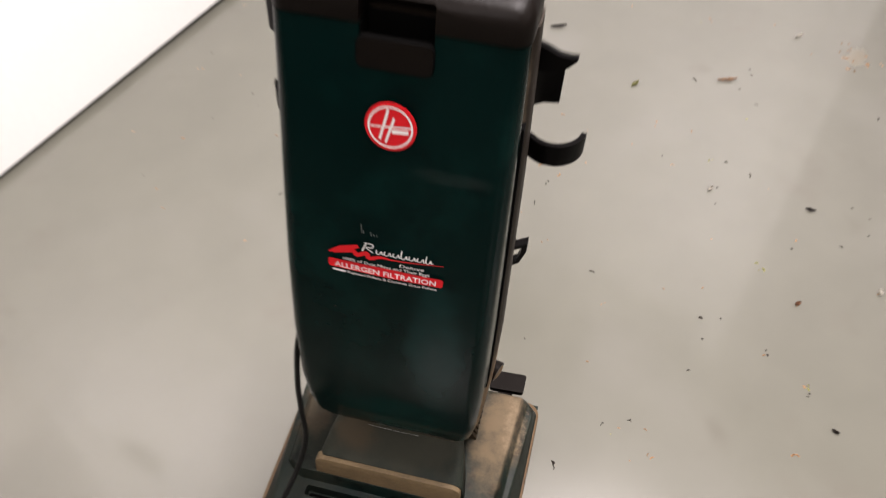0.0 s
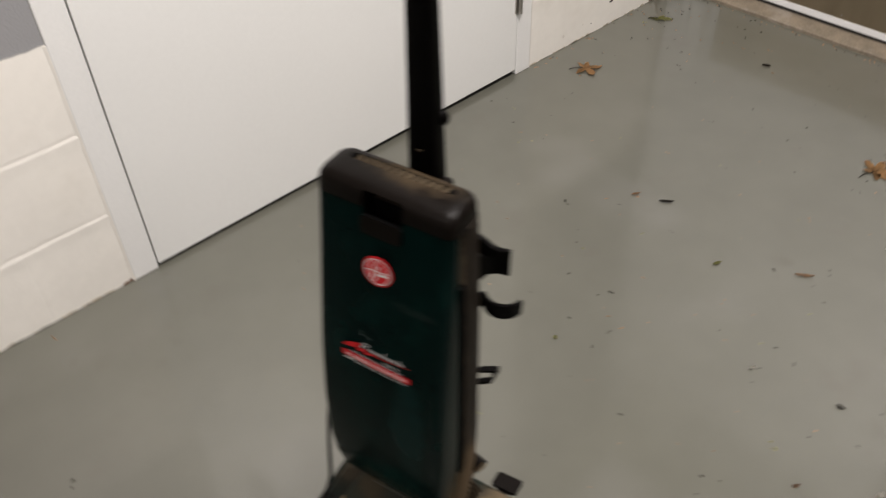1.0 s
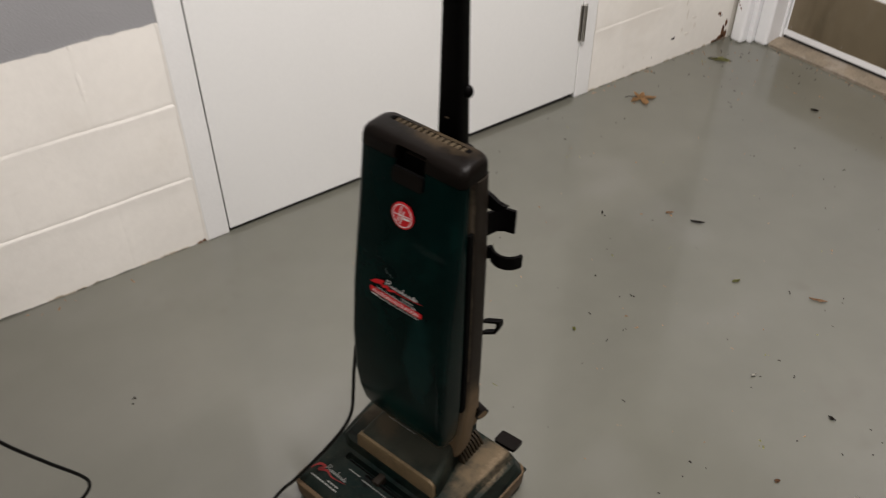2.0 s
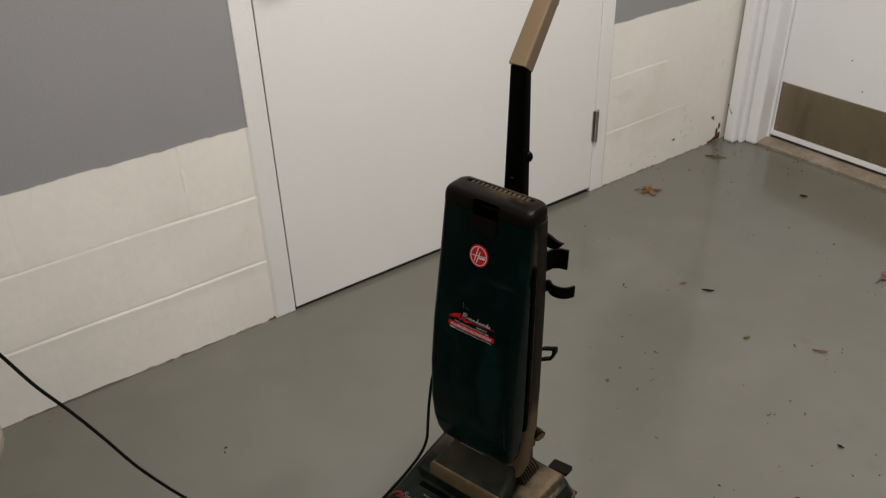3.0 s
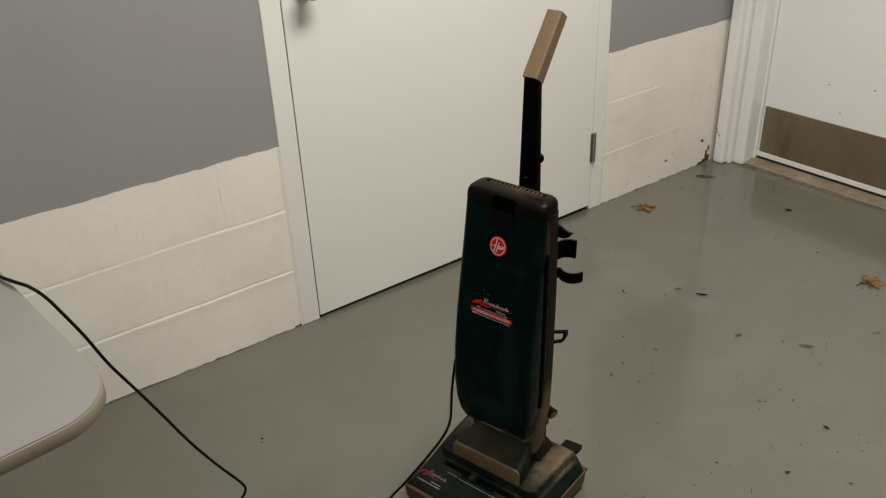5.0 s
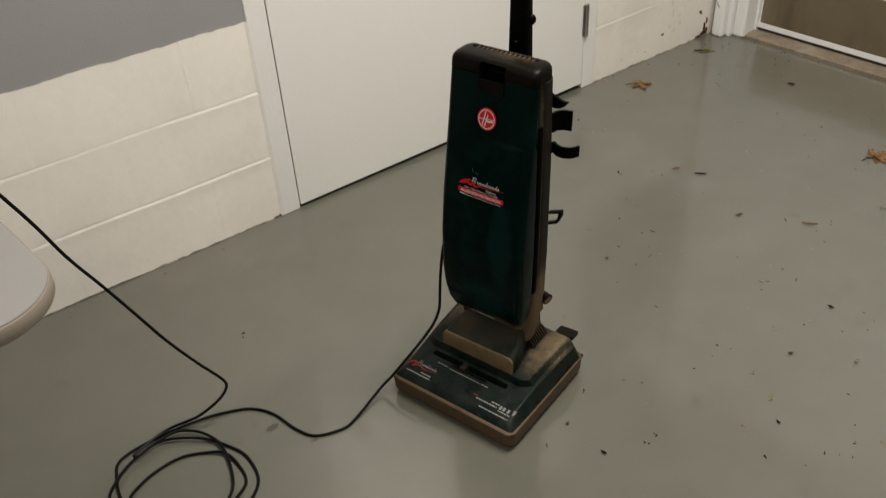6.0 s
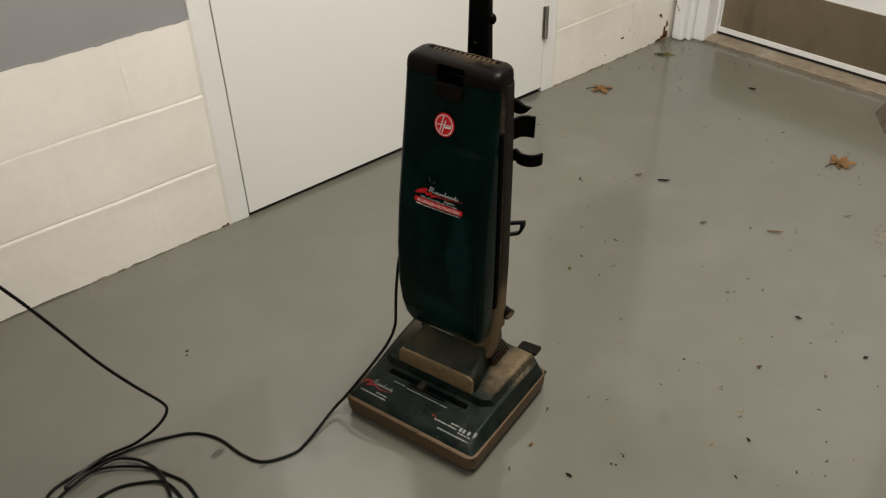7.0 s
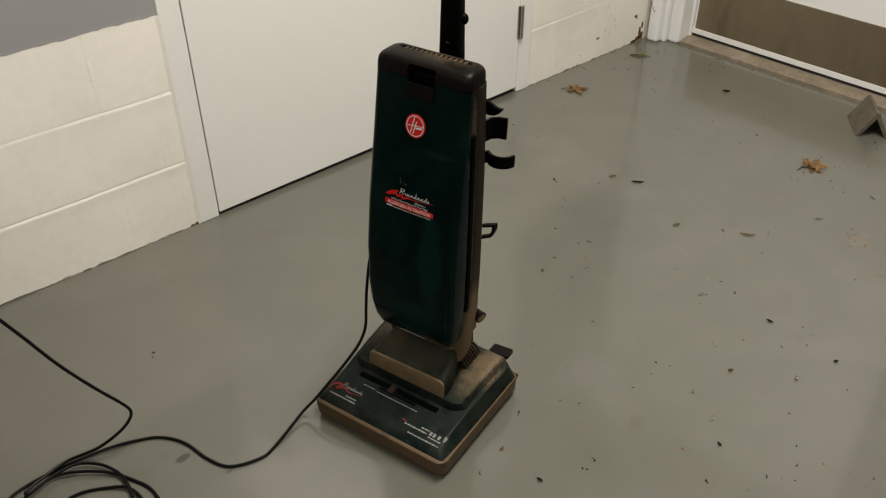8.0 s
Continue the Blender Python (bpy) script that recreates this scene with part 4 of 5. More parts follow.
housing = part("housing", loft(rings), M_HOOD, vacuum, "sloped green motor housing", True)
for s in (-1, 1):
    for k in range(8):
        y = 0.190 + 0.0076 * k
        profile = ((0.058, 0.100), (0.0905, 0.100), (0.0900, 0.110), (0.0865, 0.118), (0.080, 0.127), (0.072, 0.132), (0.058, 0.134))
        part("grille_rib", loft([[(NX + s * px, y + dy, pz) for px, pz in profile] for dy in (0.0, 0.0042)]), M_GRILLE, housing)
part("neck", box(CX - 0.062, CX + 0.062, 0.168, 0.238, 0.10, 0.192, 0.012), M_BACK, vacuum, "", True)
pedal = part("foot_pedal", loft([[(x, y, z + 0.10 * (x - 0.11)) for x, y in rounded(0.090, 0.136, 0.280, 0.308, 0.004, 3)] for z in (0.083, 0.0905)]), M_DARK, vacuum, "brown-black release pedal", True)
part("pedal_arm", box(0.102, 0.122, 0.258, 0.294, 0.070, 0.0845, 0.003), M_DARK, pedal)

# print on the hood: unreadable lines become bars
def on_hood(bm_flat, lift):
    for v in bm_flat.verts:
        v.co = (NX + v.co.x, v.co.y, hood_z(NX + v.co.x, v.co.y) + lift)
    return bm_flat


bm = ribbon([(-0.146, 0.028), (-0.134, 0.042), (-0.120, 0.044), (-0.128, 0.034), (-0.112, 0.040), (-0.096, 0.036), (-0.066, 0.040)], [0.001, 0.005, 0.004, 0.005, 0.004, 0.002, 0.0006])
part("brush_stroke", on_hood(bm, 0.0006), M_DULLRED, hood, "red printed brush stroke")
bm = bmesh.new()
script_line(-0.118, 0.0420, 0.95, bm, 1.12, 0.85)
part("script_strokes", on_hood(bm, 0.0010), M_PRINT, hood)


def bars(rows, name="print_bar"):
    bm = bmesh.new()
    r = random.Random(9)
    for x0, x1, y, h in rows:
        x = x0
        while x < x1:
            w = min(r.uniform(0.003, 0.009), x1 - x)
            ribbon([(x, y), (x + w, y)], [h, h], bm, steps=2)
            x += w + 0.0013
    return bm


part("print_bar", on_hood(bars([(-0.098, -0.072, 0.0270, 0.0024), (-0.134, -0.070, 0.0205, 0.0026)]), 0.0007), M_PRINT, hood)
part("print_bar", on_hood(bars([(0.046, 0.098, 0.0330, 0.0028), (0.082, 0.102, 0.0400, 0.0026), (0.104, 0.134, 0.0285, 0.0022), (0.062, 0.134, 0.0195, 0.0026)]), 0.0007), M_PRINT, hood)
bm = bmesh.new()
for xx in (0.106, 0.114, 0.125):
    ribbon([(xx, 0.0325), (xx + 0.001, 0.0405)], [0.0055, 0.0055], bm, steps=2)
part("script_strokes", on_hood(bm, 0.0008), M_PRINT, hood)
part("print_bar", on_hood(ribbon([(0.037, 0.0385), (0.048, 0.0375)], [0.0025, 0.0015]), 0.0007), M_DULLRED, hood)
part("print_bar", on_hood(bars([(-0.080, -0.052, 0.0660, 0.0016), (-0.046, 0.036, 0.0640, 0.0016), (0.038, 0.054, 0.0640, 0.0022)]), 0.0007), M_PRINT, hood)


# ---- table ----
TABLE = pose(-2.741, -1.025, 0, 0, 0, 6.6)
table = empty("folding_table", TABLE, "grey laminate table with beige rounded edge", "table")
outl = rounded(-1.50, 0.0, 0.0, 0.76, 0.095, 12)
part("edge_band", prism(outl, 0.709, 0.7355, 0.005), M_EDGE, table, "beige moulded edge", True)
inner = rounded(-1.497, -0.003, 0.003, 0.757, 0.092, 12)
part("tabletop", prism(inner, 0.730, 0.7372, 0.0008), M_TOP, table, "pale grey laminate top", True)
for x in (-1.40, -0.55):
    for y in (0.10, 0.66):
        part("leg", cylinder((x, y, 0.0), (x, y, 0.705), 0.014, None, 14), M_STEEL, table, "", True)

# ---- power cord ----
def vac_world(x, y, z):
    return tuple(VAC @ Vector((x, y, z)))


cord = []
for p in ((-0.060, 0.190, 0.45), (-0.082, 0.150, 0.405), (-0.094, 0.130, 0.355), (-0.101, 0.122, 0.285), (-0.100, 0.114, 0.238), (-0.094, 0.100, 0.198), (-0.098, 0.080, 0.165), (-0.111, 0.046, 0.130), (-0.130, 0.014, 0.092), (-0.152, -0.010, 0.052), (-0.174, -0.027, 0.017)):
    cord.append(vac_world(*p))
Z = 0.0033
ROUNDS = [
    # from the cleaner to the coil and down its far side
    [(-2.281, -0.818, 0), (-2.319, -0.824, 0), (-2.373, -0.803, 0), (-2.397, -0.757, 0), (-2.412, -0.690, 0), (-2.441, -0.644, 0), (-2.483, -0.619, 0), (-2.541, -0.601, 0.002), (-2.638, -0.585, 0), (-2.722, -0.592, 0), (-2.748, -0.632, 0), (-2.762, -0.700, 0), (-2.752, -0.800, 0), (-2.692, -0.878, 0), (-2.620, -0.896, 0)],
    # outer round
    [(-2.564, -0.867, 0), (-2.523, -0.827, 0), (-2.514, -0.760, 0), (-2.529, -0.712, 0), (-2.567, -0.656, 0.006), (-2.635, -0.608, 0.007), (-2.700, -0.616, 0.006), (-2.753, -0.650, 0.008), (-2.782, -0.690, 0.003), (-2.778, -0.795, 0), (-2.712, -0.882, 0.006), (-2.636, -0.886, 0.006)],
    # inner round
    [(-2.587, -0.848, 0.004), (-2.546, -0.817, 0), (-2.538, -0.768, 0), (-2.547, -0.722, 0.004), (-2.582, -0.689, 0), (-2.624, -0.670, 0), (-2.674, -0.671, 0), (-2.715, -0.683, 0), (-2.750, -0.712, 0.004), (-2.758, -0.790, 0.006), (-2.702, -0.862, 0.008), (-2.640, -0.868, 0.010)],
    # last round with a tight bend, and the way out
    [(-2.597, -0.842, 0.010), (-2.569, -0.806, 0.004), (-2.550, -0.749, 0.005), (-2.544, -0.695, 0.007), (-2.557, -0.650, 0.008), (-2.577, -0.621, 0.007), (-2.604, -0.605, 0.009), (-2.650, -0.608, 0.012), (-2.692, -0.619, 0.012), (-2.697, -0.611, 0.013), (-2.648, -0.596, 0.013), (-2.610, -0.592, 0.014), (-2.576, -0.605, 0.022)],
]
for strand in ROUNDS:
    cord += [(x, y, Z + lift) for x, y, lift in strand]
# the strand that rises from the coil, bends sharply in the air and goes up over the table's edge
cord += [(-2.553, -0.619, 0.037), (-2.523, -0.632, 0.057), (-2.496, -0.638, 0.077), (-2.480, -0.634, 0.095), (-2.486, -0.625, 0.115), (-2.525, -0.624, 0.185), (-2.570, -0.625, 0.275),
         (-2.609, -0.612, 0.362), (-2.645, -0.613, 0.445), (-2.684, -0.630, 0.537), (-2.715, -0.650, 0.628), (-2.740, -0.653, 0.690), (-2.757, -0.647, 0.726), (-2.774, -0.632, 0.7455),
         (-2.790, -0.602, 0.7475), (-2.808, -0.550, 0.7425), (-2.822, -0.500, 0.7405), (-2.860, -0.420, 0.7405), (-2.960, -0.350, 0.7405)]
power_cord = part("power_cord", tube(cord, 0.0032, 8, 7), M_CORD, None, "", True)
tagged(power_cord, "black rubber power cord coiled loosely on floor", "cord")

# ---- wedge by the entry ----
wedge = empty("door_wedge", pose(-0.093, -0.950, 0, 0, 0, -52), "weathered brown folded wedge lying on floor", "door wedge")
bm = bmesh.new()
prof = [(-0.050, 0.0), (-0.039, 0.0), (0.0, 0.066), (0.039, 0.0), (0.050, 0.0), (0.004, 0.084), (-0.004, 0.084)]
loft([[(x, y, z) for x, z in prof] for y in (-0.069, 0.069)], bm)
bmesh.ops.bevel(bm, geom=[e for e in bm.edges if e.calc_face_angle(0) > 0.6], offset=0.002, segments=2, affect="EDGES")
part("shell", bm, M_WEDGE, wedge)


# ---- leaves and debris ----
def oak_leaf(name, m, size, mat, seed, label, lobes):
    """A dry lobed leaf, curled, with a stalk; lobes are (degrees, reach, half width in degrees) round its heart."""
    r = random.Random(seed)
    thing = empty(name, m, label, "leaf")
    bm = bmesh.new()
    n, rings_ = 96, 5
    reach = []
    for i in range(n):
        a = 360.0 * i / n
        d = 0.16
        for at, length, half in lobes:
            off = abs((a - at + 180) % 360 - 180) / half
            if off < 1:
                d = max(d, 0.16 + (length - 0.16) * (1 - off) ** 0.75)
        reach.append(d * r.uniform(0.93, 1.07))
    heart = bm.verts.new((0, 0, 0.004))
    rows = []
    for k in range(1, rings_ + 1):
        row = []
        for i in range(n):
            a, d = radians(360.0 * i / n), size * reach[i] * k / rings_
            x, y = d * math.cos(a), d * math.sin(a)
            z = 0.0035 + 0.07 * size * noise.noise((x / size * 2.6 + seed, y / size * 2.6, 0.3)) + 0.22 * d * d / size * (0.4 + 0.6 * math.sin(2 * a + seed))
            row.append(bm.verts.new((x, y, max(0.0012, z))))
        rows.append(row)
    for i in range(n):
        bm.faces.new((heart, rows[0][i], rows[0][(i + 1) % n]))
        for k in range(rings_ - 1):
            bm.faces.new((rows[k][i], rows[k + 1][i], rows[k + 1][(i + 1) % n], rows[k][(i + 1) % n]))
    bmesh.ops.solidify(bm, geom=list(bm.faces), thickness=0.0006)
    part("blade", bm, mat, thing, "", True)
    part("stalk", tube([(-size * 0.12, 0, 0.005), (-size * 0.42, size * 0.05, 0.004), (-size * 0.62, size * 0.02, 0.0015)], 0.0013, 6, 4), M_BIT, thing, "", True)
    return thing


oak_leaf("oak_leaf", pose(-0.600, -0.130, 0.001, 0, 0, -40), 0.082, M_LEAF, 3, "brown curled oak leaf lying near the door", [(10, 0.62, 34), (75, 0.46, 30), (130, 0.40, 28), (215, 0.48, 32), (290, 0.58, 32)])
oak_leaf("oak_leaf", pose(-0.464, -0.963, 0.001, 0, 0, -20), 0.084, M_LEAF, 8, "orange-brown oak leaf with dark stalk on floor", [(25, 0.58, 34), (80, 0.60, 28), (140, 0.40, 26), (230, 0.42, 28), (275, 0.50, 24), (325, 0.56, 32)])
oak_leaf("leaf", pose(-0.201, -0.100, 0.001, 0, 0, -50), 0.062, M_LEAFG, 5, "wilted green leaf lying in the corner", [(0, 0.62, 26), (48, 0.34, 16), (172, 0.66, 22), (215, 0.40, 16), (318, 0.38, 18)])


def scrap(name, x, y, length, width, turn, mat, seed, label):
    """A curled scrap of leaf or husk."""
    r = random.Random(seed)
    bm = bmesh.new()
    n = 8
    rows = []
    for i in range(n + 1):
        t = i / n
        w = width * math.sin(math.pi * (0.08 + 0.86 * t)) * r.uniform(0.7, 1.1) / 2
        z = 0.0012 + 0.16 * length * (t - 0.45) ** 2 + r.uniform(0, 0.001)
        rows.append([bm.verts.new((length * (t - 0.5), -w, z + 0.2 * width)), bm.verts.new((length * (t - 0.5), 0, z)), bm.verts.new((length * (t - 0.5), w, z + 0.25 * width))])
    for a, b in zip(rows[:-1], rows[1:]):
        for k in range(2):
            bm.faces.new((a[k], a[k + 1], b[k + 1], b[k]))
    bmesh.ops.solidify(bm, geom=list(bm.faces), thickness=0.0007)
    ob = part(name, bm, mat, None, "", True)
    ob.matrix_world = pose(x, y, 0.0004, 0, 0, turn)
    return tagged(ob, label, "leaf scrap", "scraps on the floor")


scrap("leaf_scrap", -0.931, -0.668, 0.036, 0.010, -50, M_BIT, 1, "dark dry leaf scrap on painted floor")
scrap("leaf_scrap", -1.026, -0.878, 0.022, 0.009, -20, M_LEAFG, 2, "curled green leaf scrap on painted floor")
scrap("leaf_scrap", -0.922, -1.033, 0.040, 0.009, -55, M_TANBIT, 3, "pale tan leaf scrap on painted floor")
scrap("leaf_scrap", -1.191, -1.267, 0.017, 0.008, -85, M_BIT, 4, "black seed husk on painted floor")
scrap("leaf_scrap", -0.215, -0.494, 0.024, 0.013, -60, M_BIT, 5, "dark husk on painted floor")
scrap("leaf_scrap", -1.939, -1.227, 0.014, 0.007, -80, M_BIT, 6, "black seed husk on painted floor")
scrap("leaf_scrap", -0.96, -0.598, 0.022, 0.009, -30, M_TANBIT, 7, "small tan leaf scrap on floor")
scrap("leaf_scrap", -1.451, -0.774, 0.010, 0.009, 20, M_LEAFG, 8, "small green leaf crumb on floor")
scrap("leaf_scrap", -0.704, -1.121, 0.022, 0.008, -30, M_PALE, 9, "pale curled scrap on floor")
scrap("leaf_scrap", -1.94, -1.123, 0.011, 0.006, 10, M_TANBIT, 10, "small orange leaf crumb on floor")
scrap("leaf_scrap", -0.487, -1.167, 0.024, 0.007, 60, M_PALE, 11, "pale thin scrap on floor")
scrap("leaf_scrap", -1.105, -0.495, 0.012, 0.006, 40, M_BIT, 12, "dark crumb on painted floor")
scrap("leaf_scrap", -1.403, -1.300, 0.012, 0.008, -35, M_RUST, 13, "rounded rusty brown flake on floor")
scrap("leaf_scrap", -1.315, -1.410, 0.014, 0.009, 15, M_PALE, 14, "pale torn flake on painted floor")
scrap("leaf_scrap", -1.201, -1.440, 0.012, 0.007, -30, M_BIT, 15, "black seed husk on painted floor")
scrap("leaf_scrap", -1.229, -1.099, 0.013, 0.008, -20, M_PALE, 16, "pale broken husk on painted floor")
scrap("leaf_scrap", -1.601, -1.405, 0.011, 0.006, 80, M_BIT, 17, "black seed husk on painted floor")

DARK_BITS = [(-0.445, -0.034), (-0.617, -0.012), (-0.332, -0.225), (-0.070, -0.326), (-0.046, -0.367), (-0.113, -0.361), (-0.730, -0.185), (-0.853, -0.224), (-0.948, -0.166), (-0.571, -0.545), (-0.296, -0.699), (-0.411, -0.742), (-0.500, -0.733), (-1.110, -0.502), (-1.020, -0.598), (-0.567, -0.955), (-0.563, -0.977), (-0.513, -1.012), (-0.494, -1.041), (-0.517, -1.063), (-0.209, -1.038), (-0.357, -1.013), (-0.865, -1.063), (-0.881, -1.070), (-0.949, -0.978), (-1.285, -0.670), (-1.288, -0.749), (-1.265, -0.766), (-1.388, -0.755), (-1.357, -0.844), (-1.706, -0.870), (-1.502, -0.988), (-1.186, -1.000), (-1.143, -1.103), (-1.229, -1.099), (-1.209, -1.105), (-1.258, -1.117)]
DARK_BITS += [(-1.158, -1.150), (-1.299, -1.262), (-1.198, -1.371), (-1.245, -1.334), (-1.494, -1.203), (-1.508, -1.170), (-1.540, -1.191), (-1.607, -1.185), (-1.519, -1.287), (-1.557, -1.357), (-1.601, -1.405), (-1.416, -1.456), (-1.487, -1.513), (-1.729, -1.148), (-1.845, -1.078), (-2.013, -1.138), (-1.822, -1.262), (-1.850, -1.264), (-1.599, -1.516), (-1.575, -1.560), (-1.657, -1.511), (-1.446, -1.654), (-1.698, -1.441), (-1.535, -1.535), (-1.265, -1.504), (-0.888, -1.325), (-2.347, -0.408), (-2.340, -0.399)]
TAN_BITS = [(-0.626, -0.735), (-0.963, -0.606), (-1.025, -0.556), (-0.737, -0.938), (-0.692, -1.064), (-0.204, -0.999), (-0.239, -1.062), (-1.116, -0.958), (-1.327, -0.809), (-1.101, -1.020), (-1.267, -1.264), (-1.403, -1.300), (-1.673, -1.058), (-1.512, -1.280), (-1.667, -1.362), (-1.940, -1.126), (-1.938, -1.192), (-1.492, -1.575), (-1.121, -1.513), (-0.825, -1.353), (-1.315, -1.410), (-1.553, -1.352), (-0.658, -0.025), (-0.700, -0.015), (-0.239, -0.014), (-0.046, -0.057)]
GREEN_BITS = [(-1.200, -0.635), (-1.354, -1.218), (-1.362, -1.227), (-1.359, -1.237), (-1.549, -1.355), (-1.451, -0.774), (-0.248, -0.079), (-0.187, -0.112)]


def debris(name, spots, mat, seed, more, label):
    r = random.Random(seed)
    bm = bmesh.new()
    spots = list(spots)
    for _ in range(more):
        spots.append((r.uniform(-1.8, -0.05), -0.05 - abs(r.gauss(0, 0.8)) % 2.4))
    for k, (x, y) in enumerate(spots):
        big = r.uniform(0.5, 0.9) if k < len(spots) - more else r.uniform(0.35, 0.68)
        for _ in range(r.choice((1, 1, 2))):
            l, w, h = r.uniform(0.006, 0.014) * big, r.uniform(0.0022, 0.0055) * big, r.uniform(0.001, 0.0028) * big
            a = r.uniform(0, math.pi)
            ox, oy = x + r.gauss(0, 0.003), y + r.gauss(0, 0.003)
            ring = []
            for i in range(7):
                t = 2 * math.pi * i / 7
                px, py = l * 0.5 * math.cos(t) * r.uniform(0.7, 1.2), w * 0.5 * math.sin(t) * r.uniform(0.7, 1.2) + 0.25 * l * (math.cos(t)) ** 2
                ring.append((ox + px * math.cos(a) - py * math.sin(a), oy + px * math.sin(a) + py * math.cos(a)))
            lo = [bm.verts.new((p[0], p[1], 0.0002)) for p in ring]
            tip = bm.verts.new((ox, oy, h + 0.0006))
            for i in range(7):
                bm.faces.new((lo[i], lo[(i + 1) % 7], tip))
            bm.faces.new(lo[::-1])
    ob = part(name, bm, mat)
    return tagged(ob, label, "debris", kind="stuff")


drift = random.Random(31)


def drifted(n, cx_, cy_, sx_, sy_):
    return [(min(-0.075, drift.gauss(cx_, sx_)), min(-0.012, drift.gauss(cy_, sy_))) for _ in range(n)]


DARK_BITS += drifted(5, -0.44, -1.01, 0.06, 0.05) + drifted(10, -0.16, -0.10, 0.06, 0.05) + drifted(8, -0.20, -1.12, 0.08, 0.06) + drifted(8, -0.30, -0.22, 0.12, 0.12)
TAN_BITS += drifted(5, -0.42, -1.03, 0.07, 0.06) + drifted(12, -0.15, -0.12, 0.07, 0.06) + drifted(8, -0.17, -1.10, 0.06, 0.08) + drifted(16, -0.715, -1.244, 0.030, 0.020) + [(drift.uniform(-0.65, -0.1), drift.uniform(-0.03, -0.012)) for _ in range(10)] + [(drift.uniform(-2.9, -2.02), drift.uniform(-0.05, -0.010)) for _ in range(14)]
for bits, count in ((DARK_BITS, 22), (TAN_BITS, 30)):
    for _ in range(count):
        y_ = drift.uniform(-1.12, -0.14)
        bits.append((0.001 - 0.0523 * y_ - abs(drift.gauss(0, 0.012)), y_))
debris("dark_debris", DARK_BITS, M_BIT, 21, 60, "dark crumbs and seed bits on floor")
debris("green_debris", GREEN_BITS, M_LEAFG, 23, 18, "green leaf crumbs scattered on floor")
debris("tan_debris", TAN_BITS, M_TANBIT, 22, 84, "tan leaf crumbs scattered on floor")

# rust and dirt where the walls meet
r4 = random.Random(4)


def flakes(spots, mat, label):
    bm = bmesh.new()
    for x, z, sx_, sz_ in spots:
        pts = [(x + sx_ * math.cos(i * 0.785) * r4.uniform(0.6, 1.2), z + sz_ * math.sin(i * 0.785) * r4.uniform(0.6, 1.2)) for i in range(8)]
        loft([[(px, y, pz) for px, pz in pts] for y in (0.002, -0.0007)], bm)
    return tagged(part("wall_dirt", bm, mat), label, "dirt", kind="stuff")


flakes([(-0.080, 0.030, 0.008, 0.032), (-0.086, 0.010, 0.018, 0.011), (-0.070, 0.060, 0.006, 0.016), (-0.066, 0.020, 0.012, 0.016), (-0.120, 0.006, 0.020, 0.005), (-0.118, 0.108, 0.011, 0.005), (-0.112, 0.102, 0.004, 0.010), (-0.11, 0.006, 0.008, 0.006), (-2.014, 0.005, 0.006, 0.004), (-2.026, 0.003, 0.008, 0.003)], M_RUST, "rusty brown flakes in the wall corner")
flakes([(-0.340, 0.078, 0.008, 0.004), (-0.332, 0.081, 0.003, 0.002), (-0.43, 0.036, 0.003, 0.002), (-0.122, 0.110, 0.004, 0.003), (-0.104, 0.098, 0.002, 0.002), (-0.080, 0.046, 0.003, 0.012)], M_BIT, "dark scuffs on the white blocks")
flakes([(x_, r4.uniform(0.0, 0.003), r4.uniform(0.004, 0.02), r4.uniform(0.0012, 0.0045)) for x_ in [r4.uniform(-3.6, -2.02) for _ in range(45)] + [r4.uniform(-0.70, -0.06) for _ in range(36)]], M_GRIME, "brown grime along the foot of the wall")
flakes([(-0.297, 0.195, 0.004, 0.016), (-0.286, 0.150, 0.005, 0.022), (-0.302, 0.100, 0.007, 0.009), (-0.274, 0.078, 0.011, 0.008), (-0.240, 0.098, 0.007, 0.012), (-0.250, 0.128, 0.010, 0.005)] + [(-0.56, 0.042, 0.004, 0.006), (-0.47, 0.047, 0.004, 0.004), (-0.105, 0.33, 0.003, 0.02)], M_SCUFF, "faint brown scuffs on the white blocks")

# ---- painted blocks of the lower wall ----
lay = random.Random(17)
JOINT = 0.0


def joint_depth(x, course):
    """How far a bed joint still shows through the paint, from hardly at all to fully."""
    d = 0.66 + 0.75 * noise.noise((x * 2.1, course * 4.7, 3.0)) + 0.35 * noise.noise((x * 17, course * 2.9, 8.0))
    if x > -1.0:
        d = max(0.8 * d, 0.40) if x < -0.42 else 0.14
    return max(0.04, min(1.15, d))


def joint_wave(x, course):
    return (0.011 if x > -1.0 else 0.0) + 0.0026 * noise.noise((x * 3.3, course * 3.1, 0)) + 0.0010 * noise.noise((x * 19, course, 2))


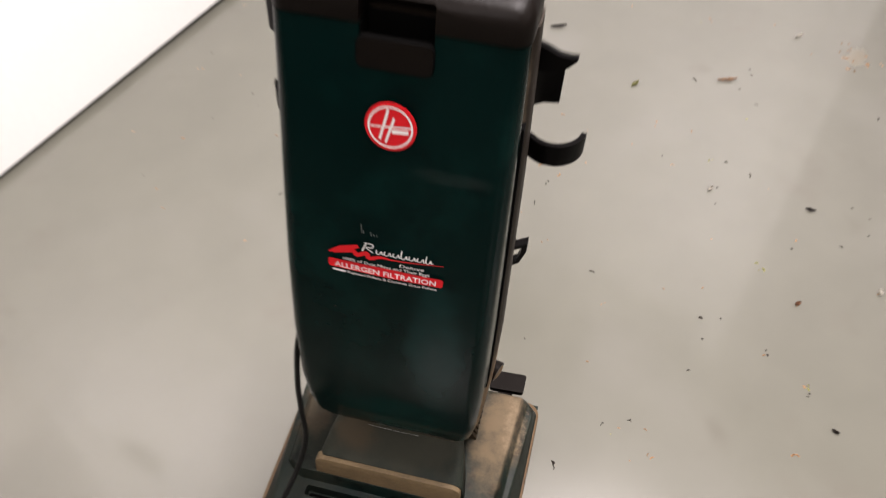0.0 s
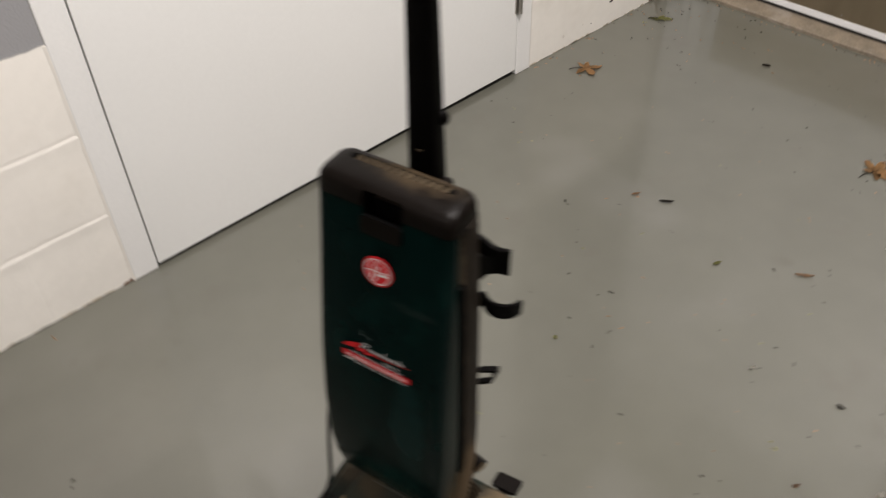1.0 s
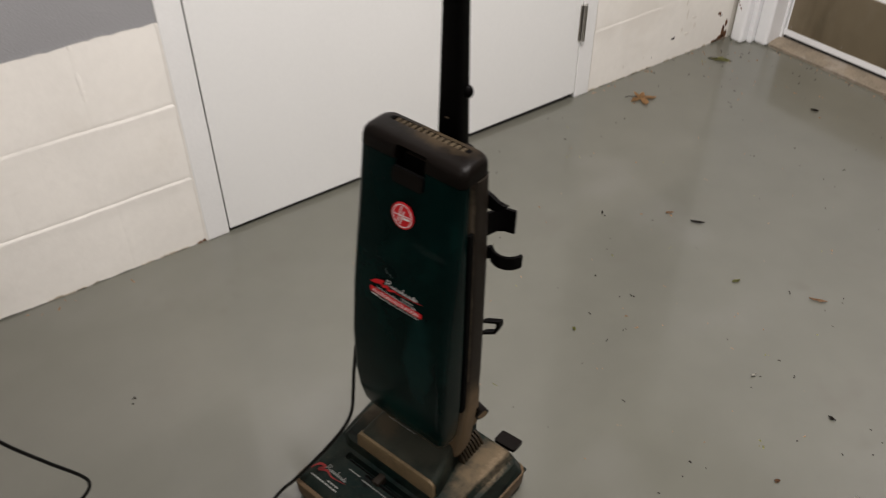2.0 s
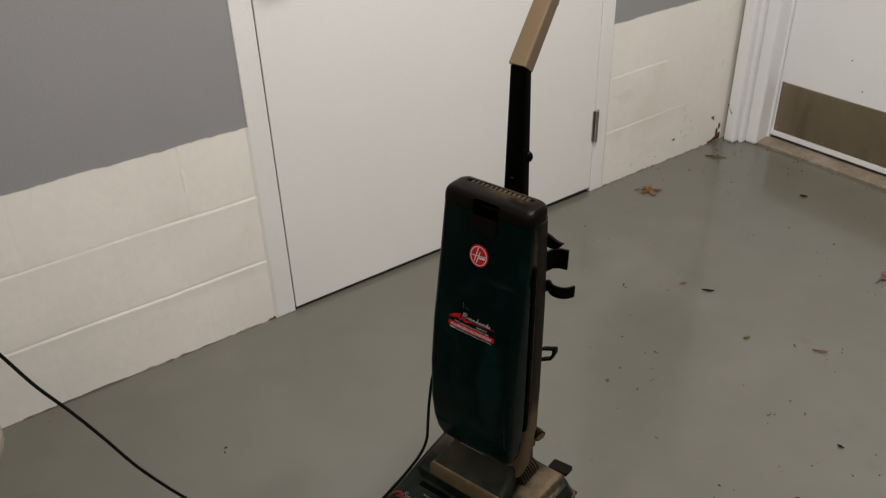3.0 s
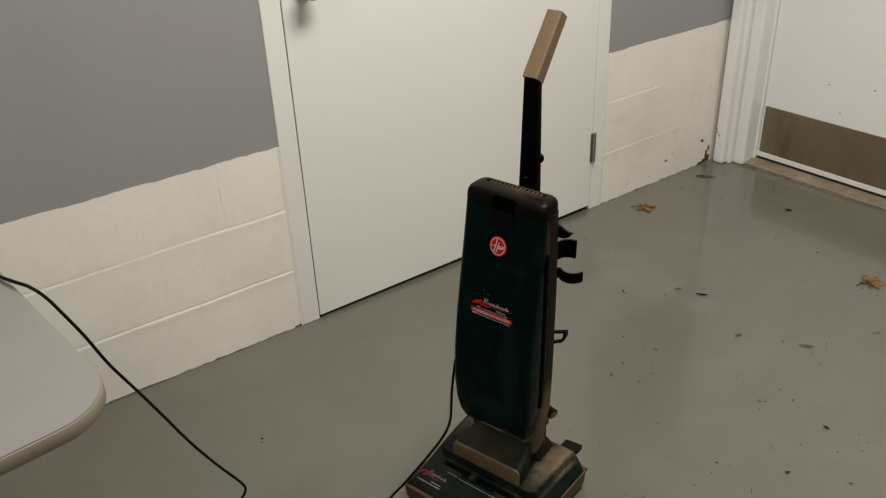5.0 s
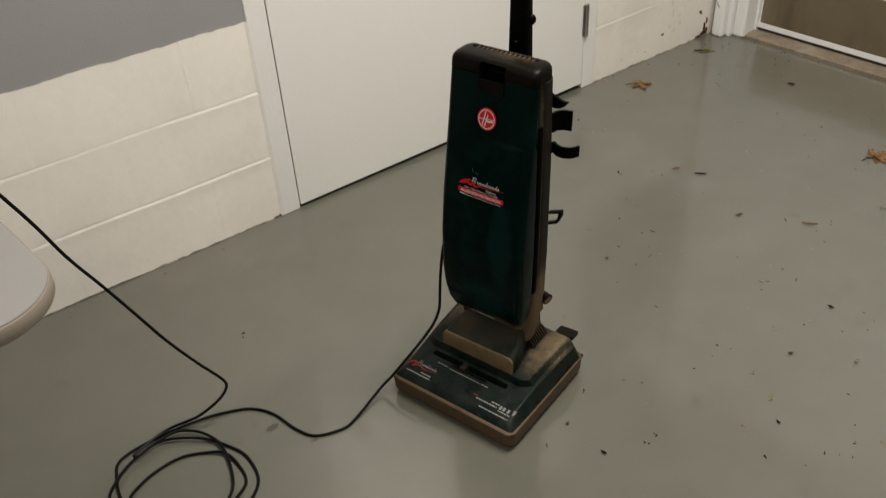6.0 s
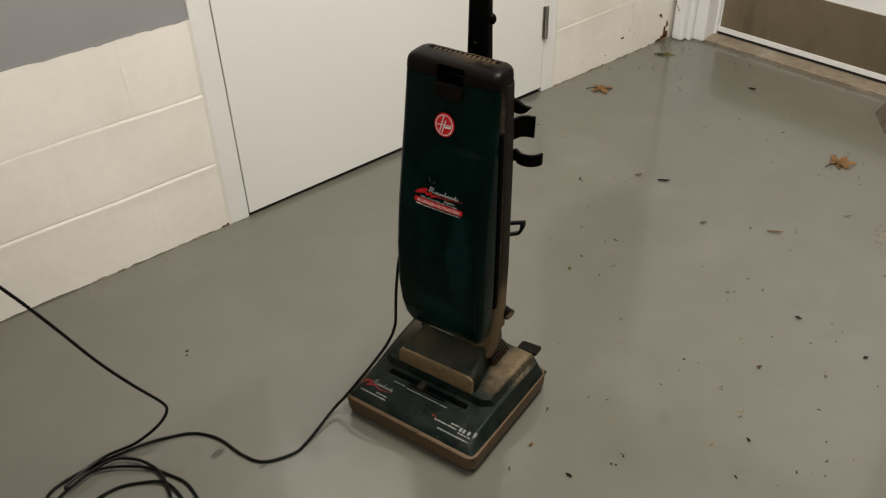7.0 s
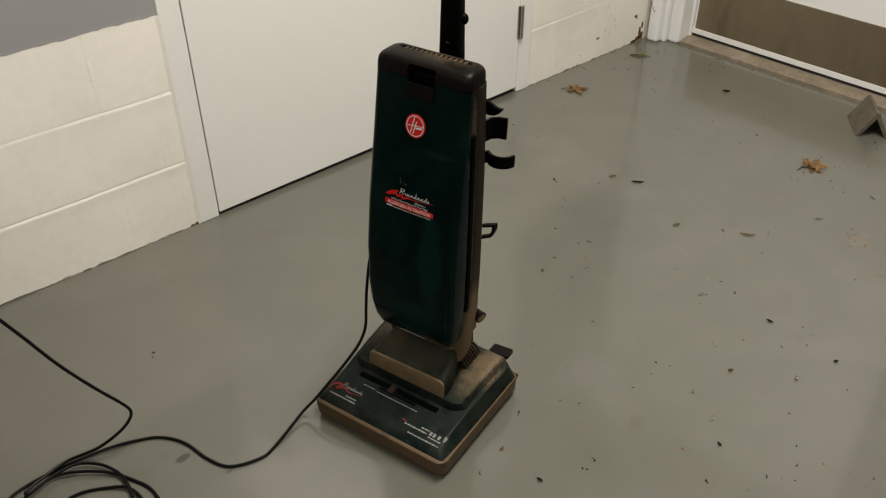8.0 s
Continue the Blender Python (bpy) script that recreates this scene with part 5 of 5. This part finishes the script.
def block(x0, x1, course, fine):
    """One block with a face that is uneven under old paint; its upper edge is worn round, its lower edge sharper."""
    z0, z1 = course * COURSE + (JOINT / 2 if course else 0.0), min((course + 1) * COURSE - JOINT / 2, PAINT_Z)
    h, top = z1 - z0, course == 2
    xs = [x0 + (x1 - x0) * i / (44 if fine else 1) for i in range(45 if fine else 2)]
    rows_z = ((0, 0.26), (0.0014, 0.08), (0.0040, 0.0), (0.012, 0.0)) + tuple((h * k / 12, 0.0) for k in range(1, 11)) + ((h - 0.030, -0.02), (h - 0.0115, -0.30), (h - 0.0075, -0.38), (h - 0.0050, -0.26), (h - 0.0020, 0.10), (h, 0.30))
    bm = bmesh.new()
    sheet = []
    for x in xs:
        column = []
        side = min(x - x0, x1 - x)
        for z, drop in rows_z:
            low, high = z < 0.02, z > h - 0.032
            if (low and course == 0) or (high and top):
                drop = 0.0
            deep = joint_depth(x, course if low else course + 1)
            wave = joint_wave(x, course if low else course + 1) if (low and course) or (high and not top) else 0.0
            y = 0.0034 * drop * deep + 0.0006 * noise.noise((x * 6, (z0 + z) * 6, 1.7)) + 0.00035 * noise.noise((x * 23, (z0 + z) * 23, 4.1))
            y += 0.00022 * max(0.0, 1 - side / 0.006)
            column.append(bm.verts.new((x, y, z0 + z + wave)))
        sheet.append(column)
    for a, b in zip(sheet[:-1], sheet[1:]):
        for k in range(len(a) - 1):
            bm.faces.new((a[k], b[k], b[k + 1], a[k + 1]))
    rim = [c[0] for c in sheet] + sheet[-1][1:] + [c[-1] for c in sheet[-2::-1]] + sheet[0][-2:0:-1]
    back = [bm.verts.new((v.co.x, 0.02, v.co.z)) for v in rim]
    for k in range(len(rim)):
        bm.faces.new((rim[k], rim[(k + 1) % len(rim)], back[(k + 1) % len(rim)], back[k]))
    bm.faces.new(back)
    ob = part("block", bm, M_BLOCK, wall_north, "", True)
    ob.matrix_basis = pose(0, lay.uniform(-0.00015, 0.00015), 0)


for lo, hi in ((ROOM_X0, FR_X0 - 0.0005), (FR_X1 + 0.0005, CORNER_X - 0.001)):
    for course in range(3):
        start = -2.195 + (0.2 if course % 2 else 0.0) - 20 * BLOCK_L
        edges = [lo] + [e for k in range(60) if lo + 0.05 < (e := start + k * BLOCK_L) < hi - 0.05] + [hi]
        for a, b in zip(edges[:-1], edges[1:]):
            block(a, b, course, b > -3.9)

# ridges of mortar under the paint on two upright joints
for at, low in ((-2.190, 0.405), (-0.445, 0.425)):
    rings = []
    for i in range(81):
        z = low + (PAINT_Z - 0.003 - low) * i / 80
        x = at + 0.0025 * noise.noise((z * 17, 3.3, 0))
        r = -0.0004 + 0.0013 * max(0.0, noise.noise((z * 26, 7.7, 1)) + 0.1) + 0.0009 * max(0.0, noise.noise((z * 83, 2.2, 1)))
        w = 0.0055 + 1.2 * max(0.0, r) + 0.0015 * noise.noise((z * 61, 9.1, 0))
        rings.append([(x + w * c, 0.0012 - (0.0012 + r) * math.sqrt(max(0.0, 1 - c * c)), z) for c in (-1, -0.8, -0.5, 0, 0.5, 0.8, 1)])
    part("mortar_ridge", loft(rings), M_BLOCK, wall_north, "rough mortar ridge under white paint", True)

# caulk in the angle between the blocks and the door frame, and grey floor paint brushed up the foot of the wall
for edge, s in ((FR_X0, -1), (FR_X1, 1)):
    rings = []
    for i in range(60):
        z = (PAINT_Z - 0.004) * i / 59
        w = 0.007 + 0.003 * noise.noise((z * 14, edge, 2))
        rings.append([(edge + s * w, 0.0016, z), (edge + s * w, 0.0004, z), (edge + s * w * 0.5, -0.0008, z), (edge + s * 0.0012, -0.0026, z), (edge - s * 0.0010, -0.0030, z), (edge - s * 0.0012, 0.0016, z)])
    part("caulk", loft(rings), M_BLOCK, wall_north, "", True)
for x0, x1 in ((-4.4, FR_X0 - 0.001), (FR_X1 + 0.001, CORNER_X)):
    rings = []
    n = int((x1 - x0) / 0.008)
    for i in range(n + 1):
        x = x0 + (x1 - x0) * i / n
        up = max(0.0006, 0.0016 + 0.0040 * noise.noise((x * 7, 5.5, 1)) + 0.0025 * noise.noise((x * 37, 1.5, 1)))
        out = 0.0015
        rings.append([(x, 0.004, 0.0), (x, -out, 0.0), (x, -0.0014, up * 0.5), (x, -0.0012, up), (x, 0.004, up)])
    part("floor_paint_edge", loft(rings), M_FLOOR, wall_north, "grey floor paint brushed on to the wall", True)
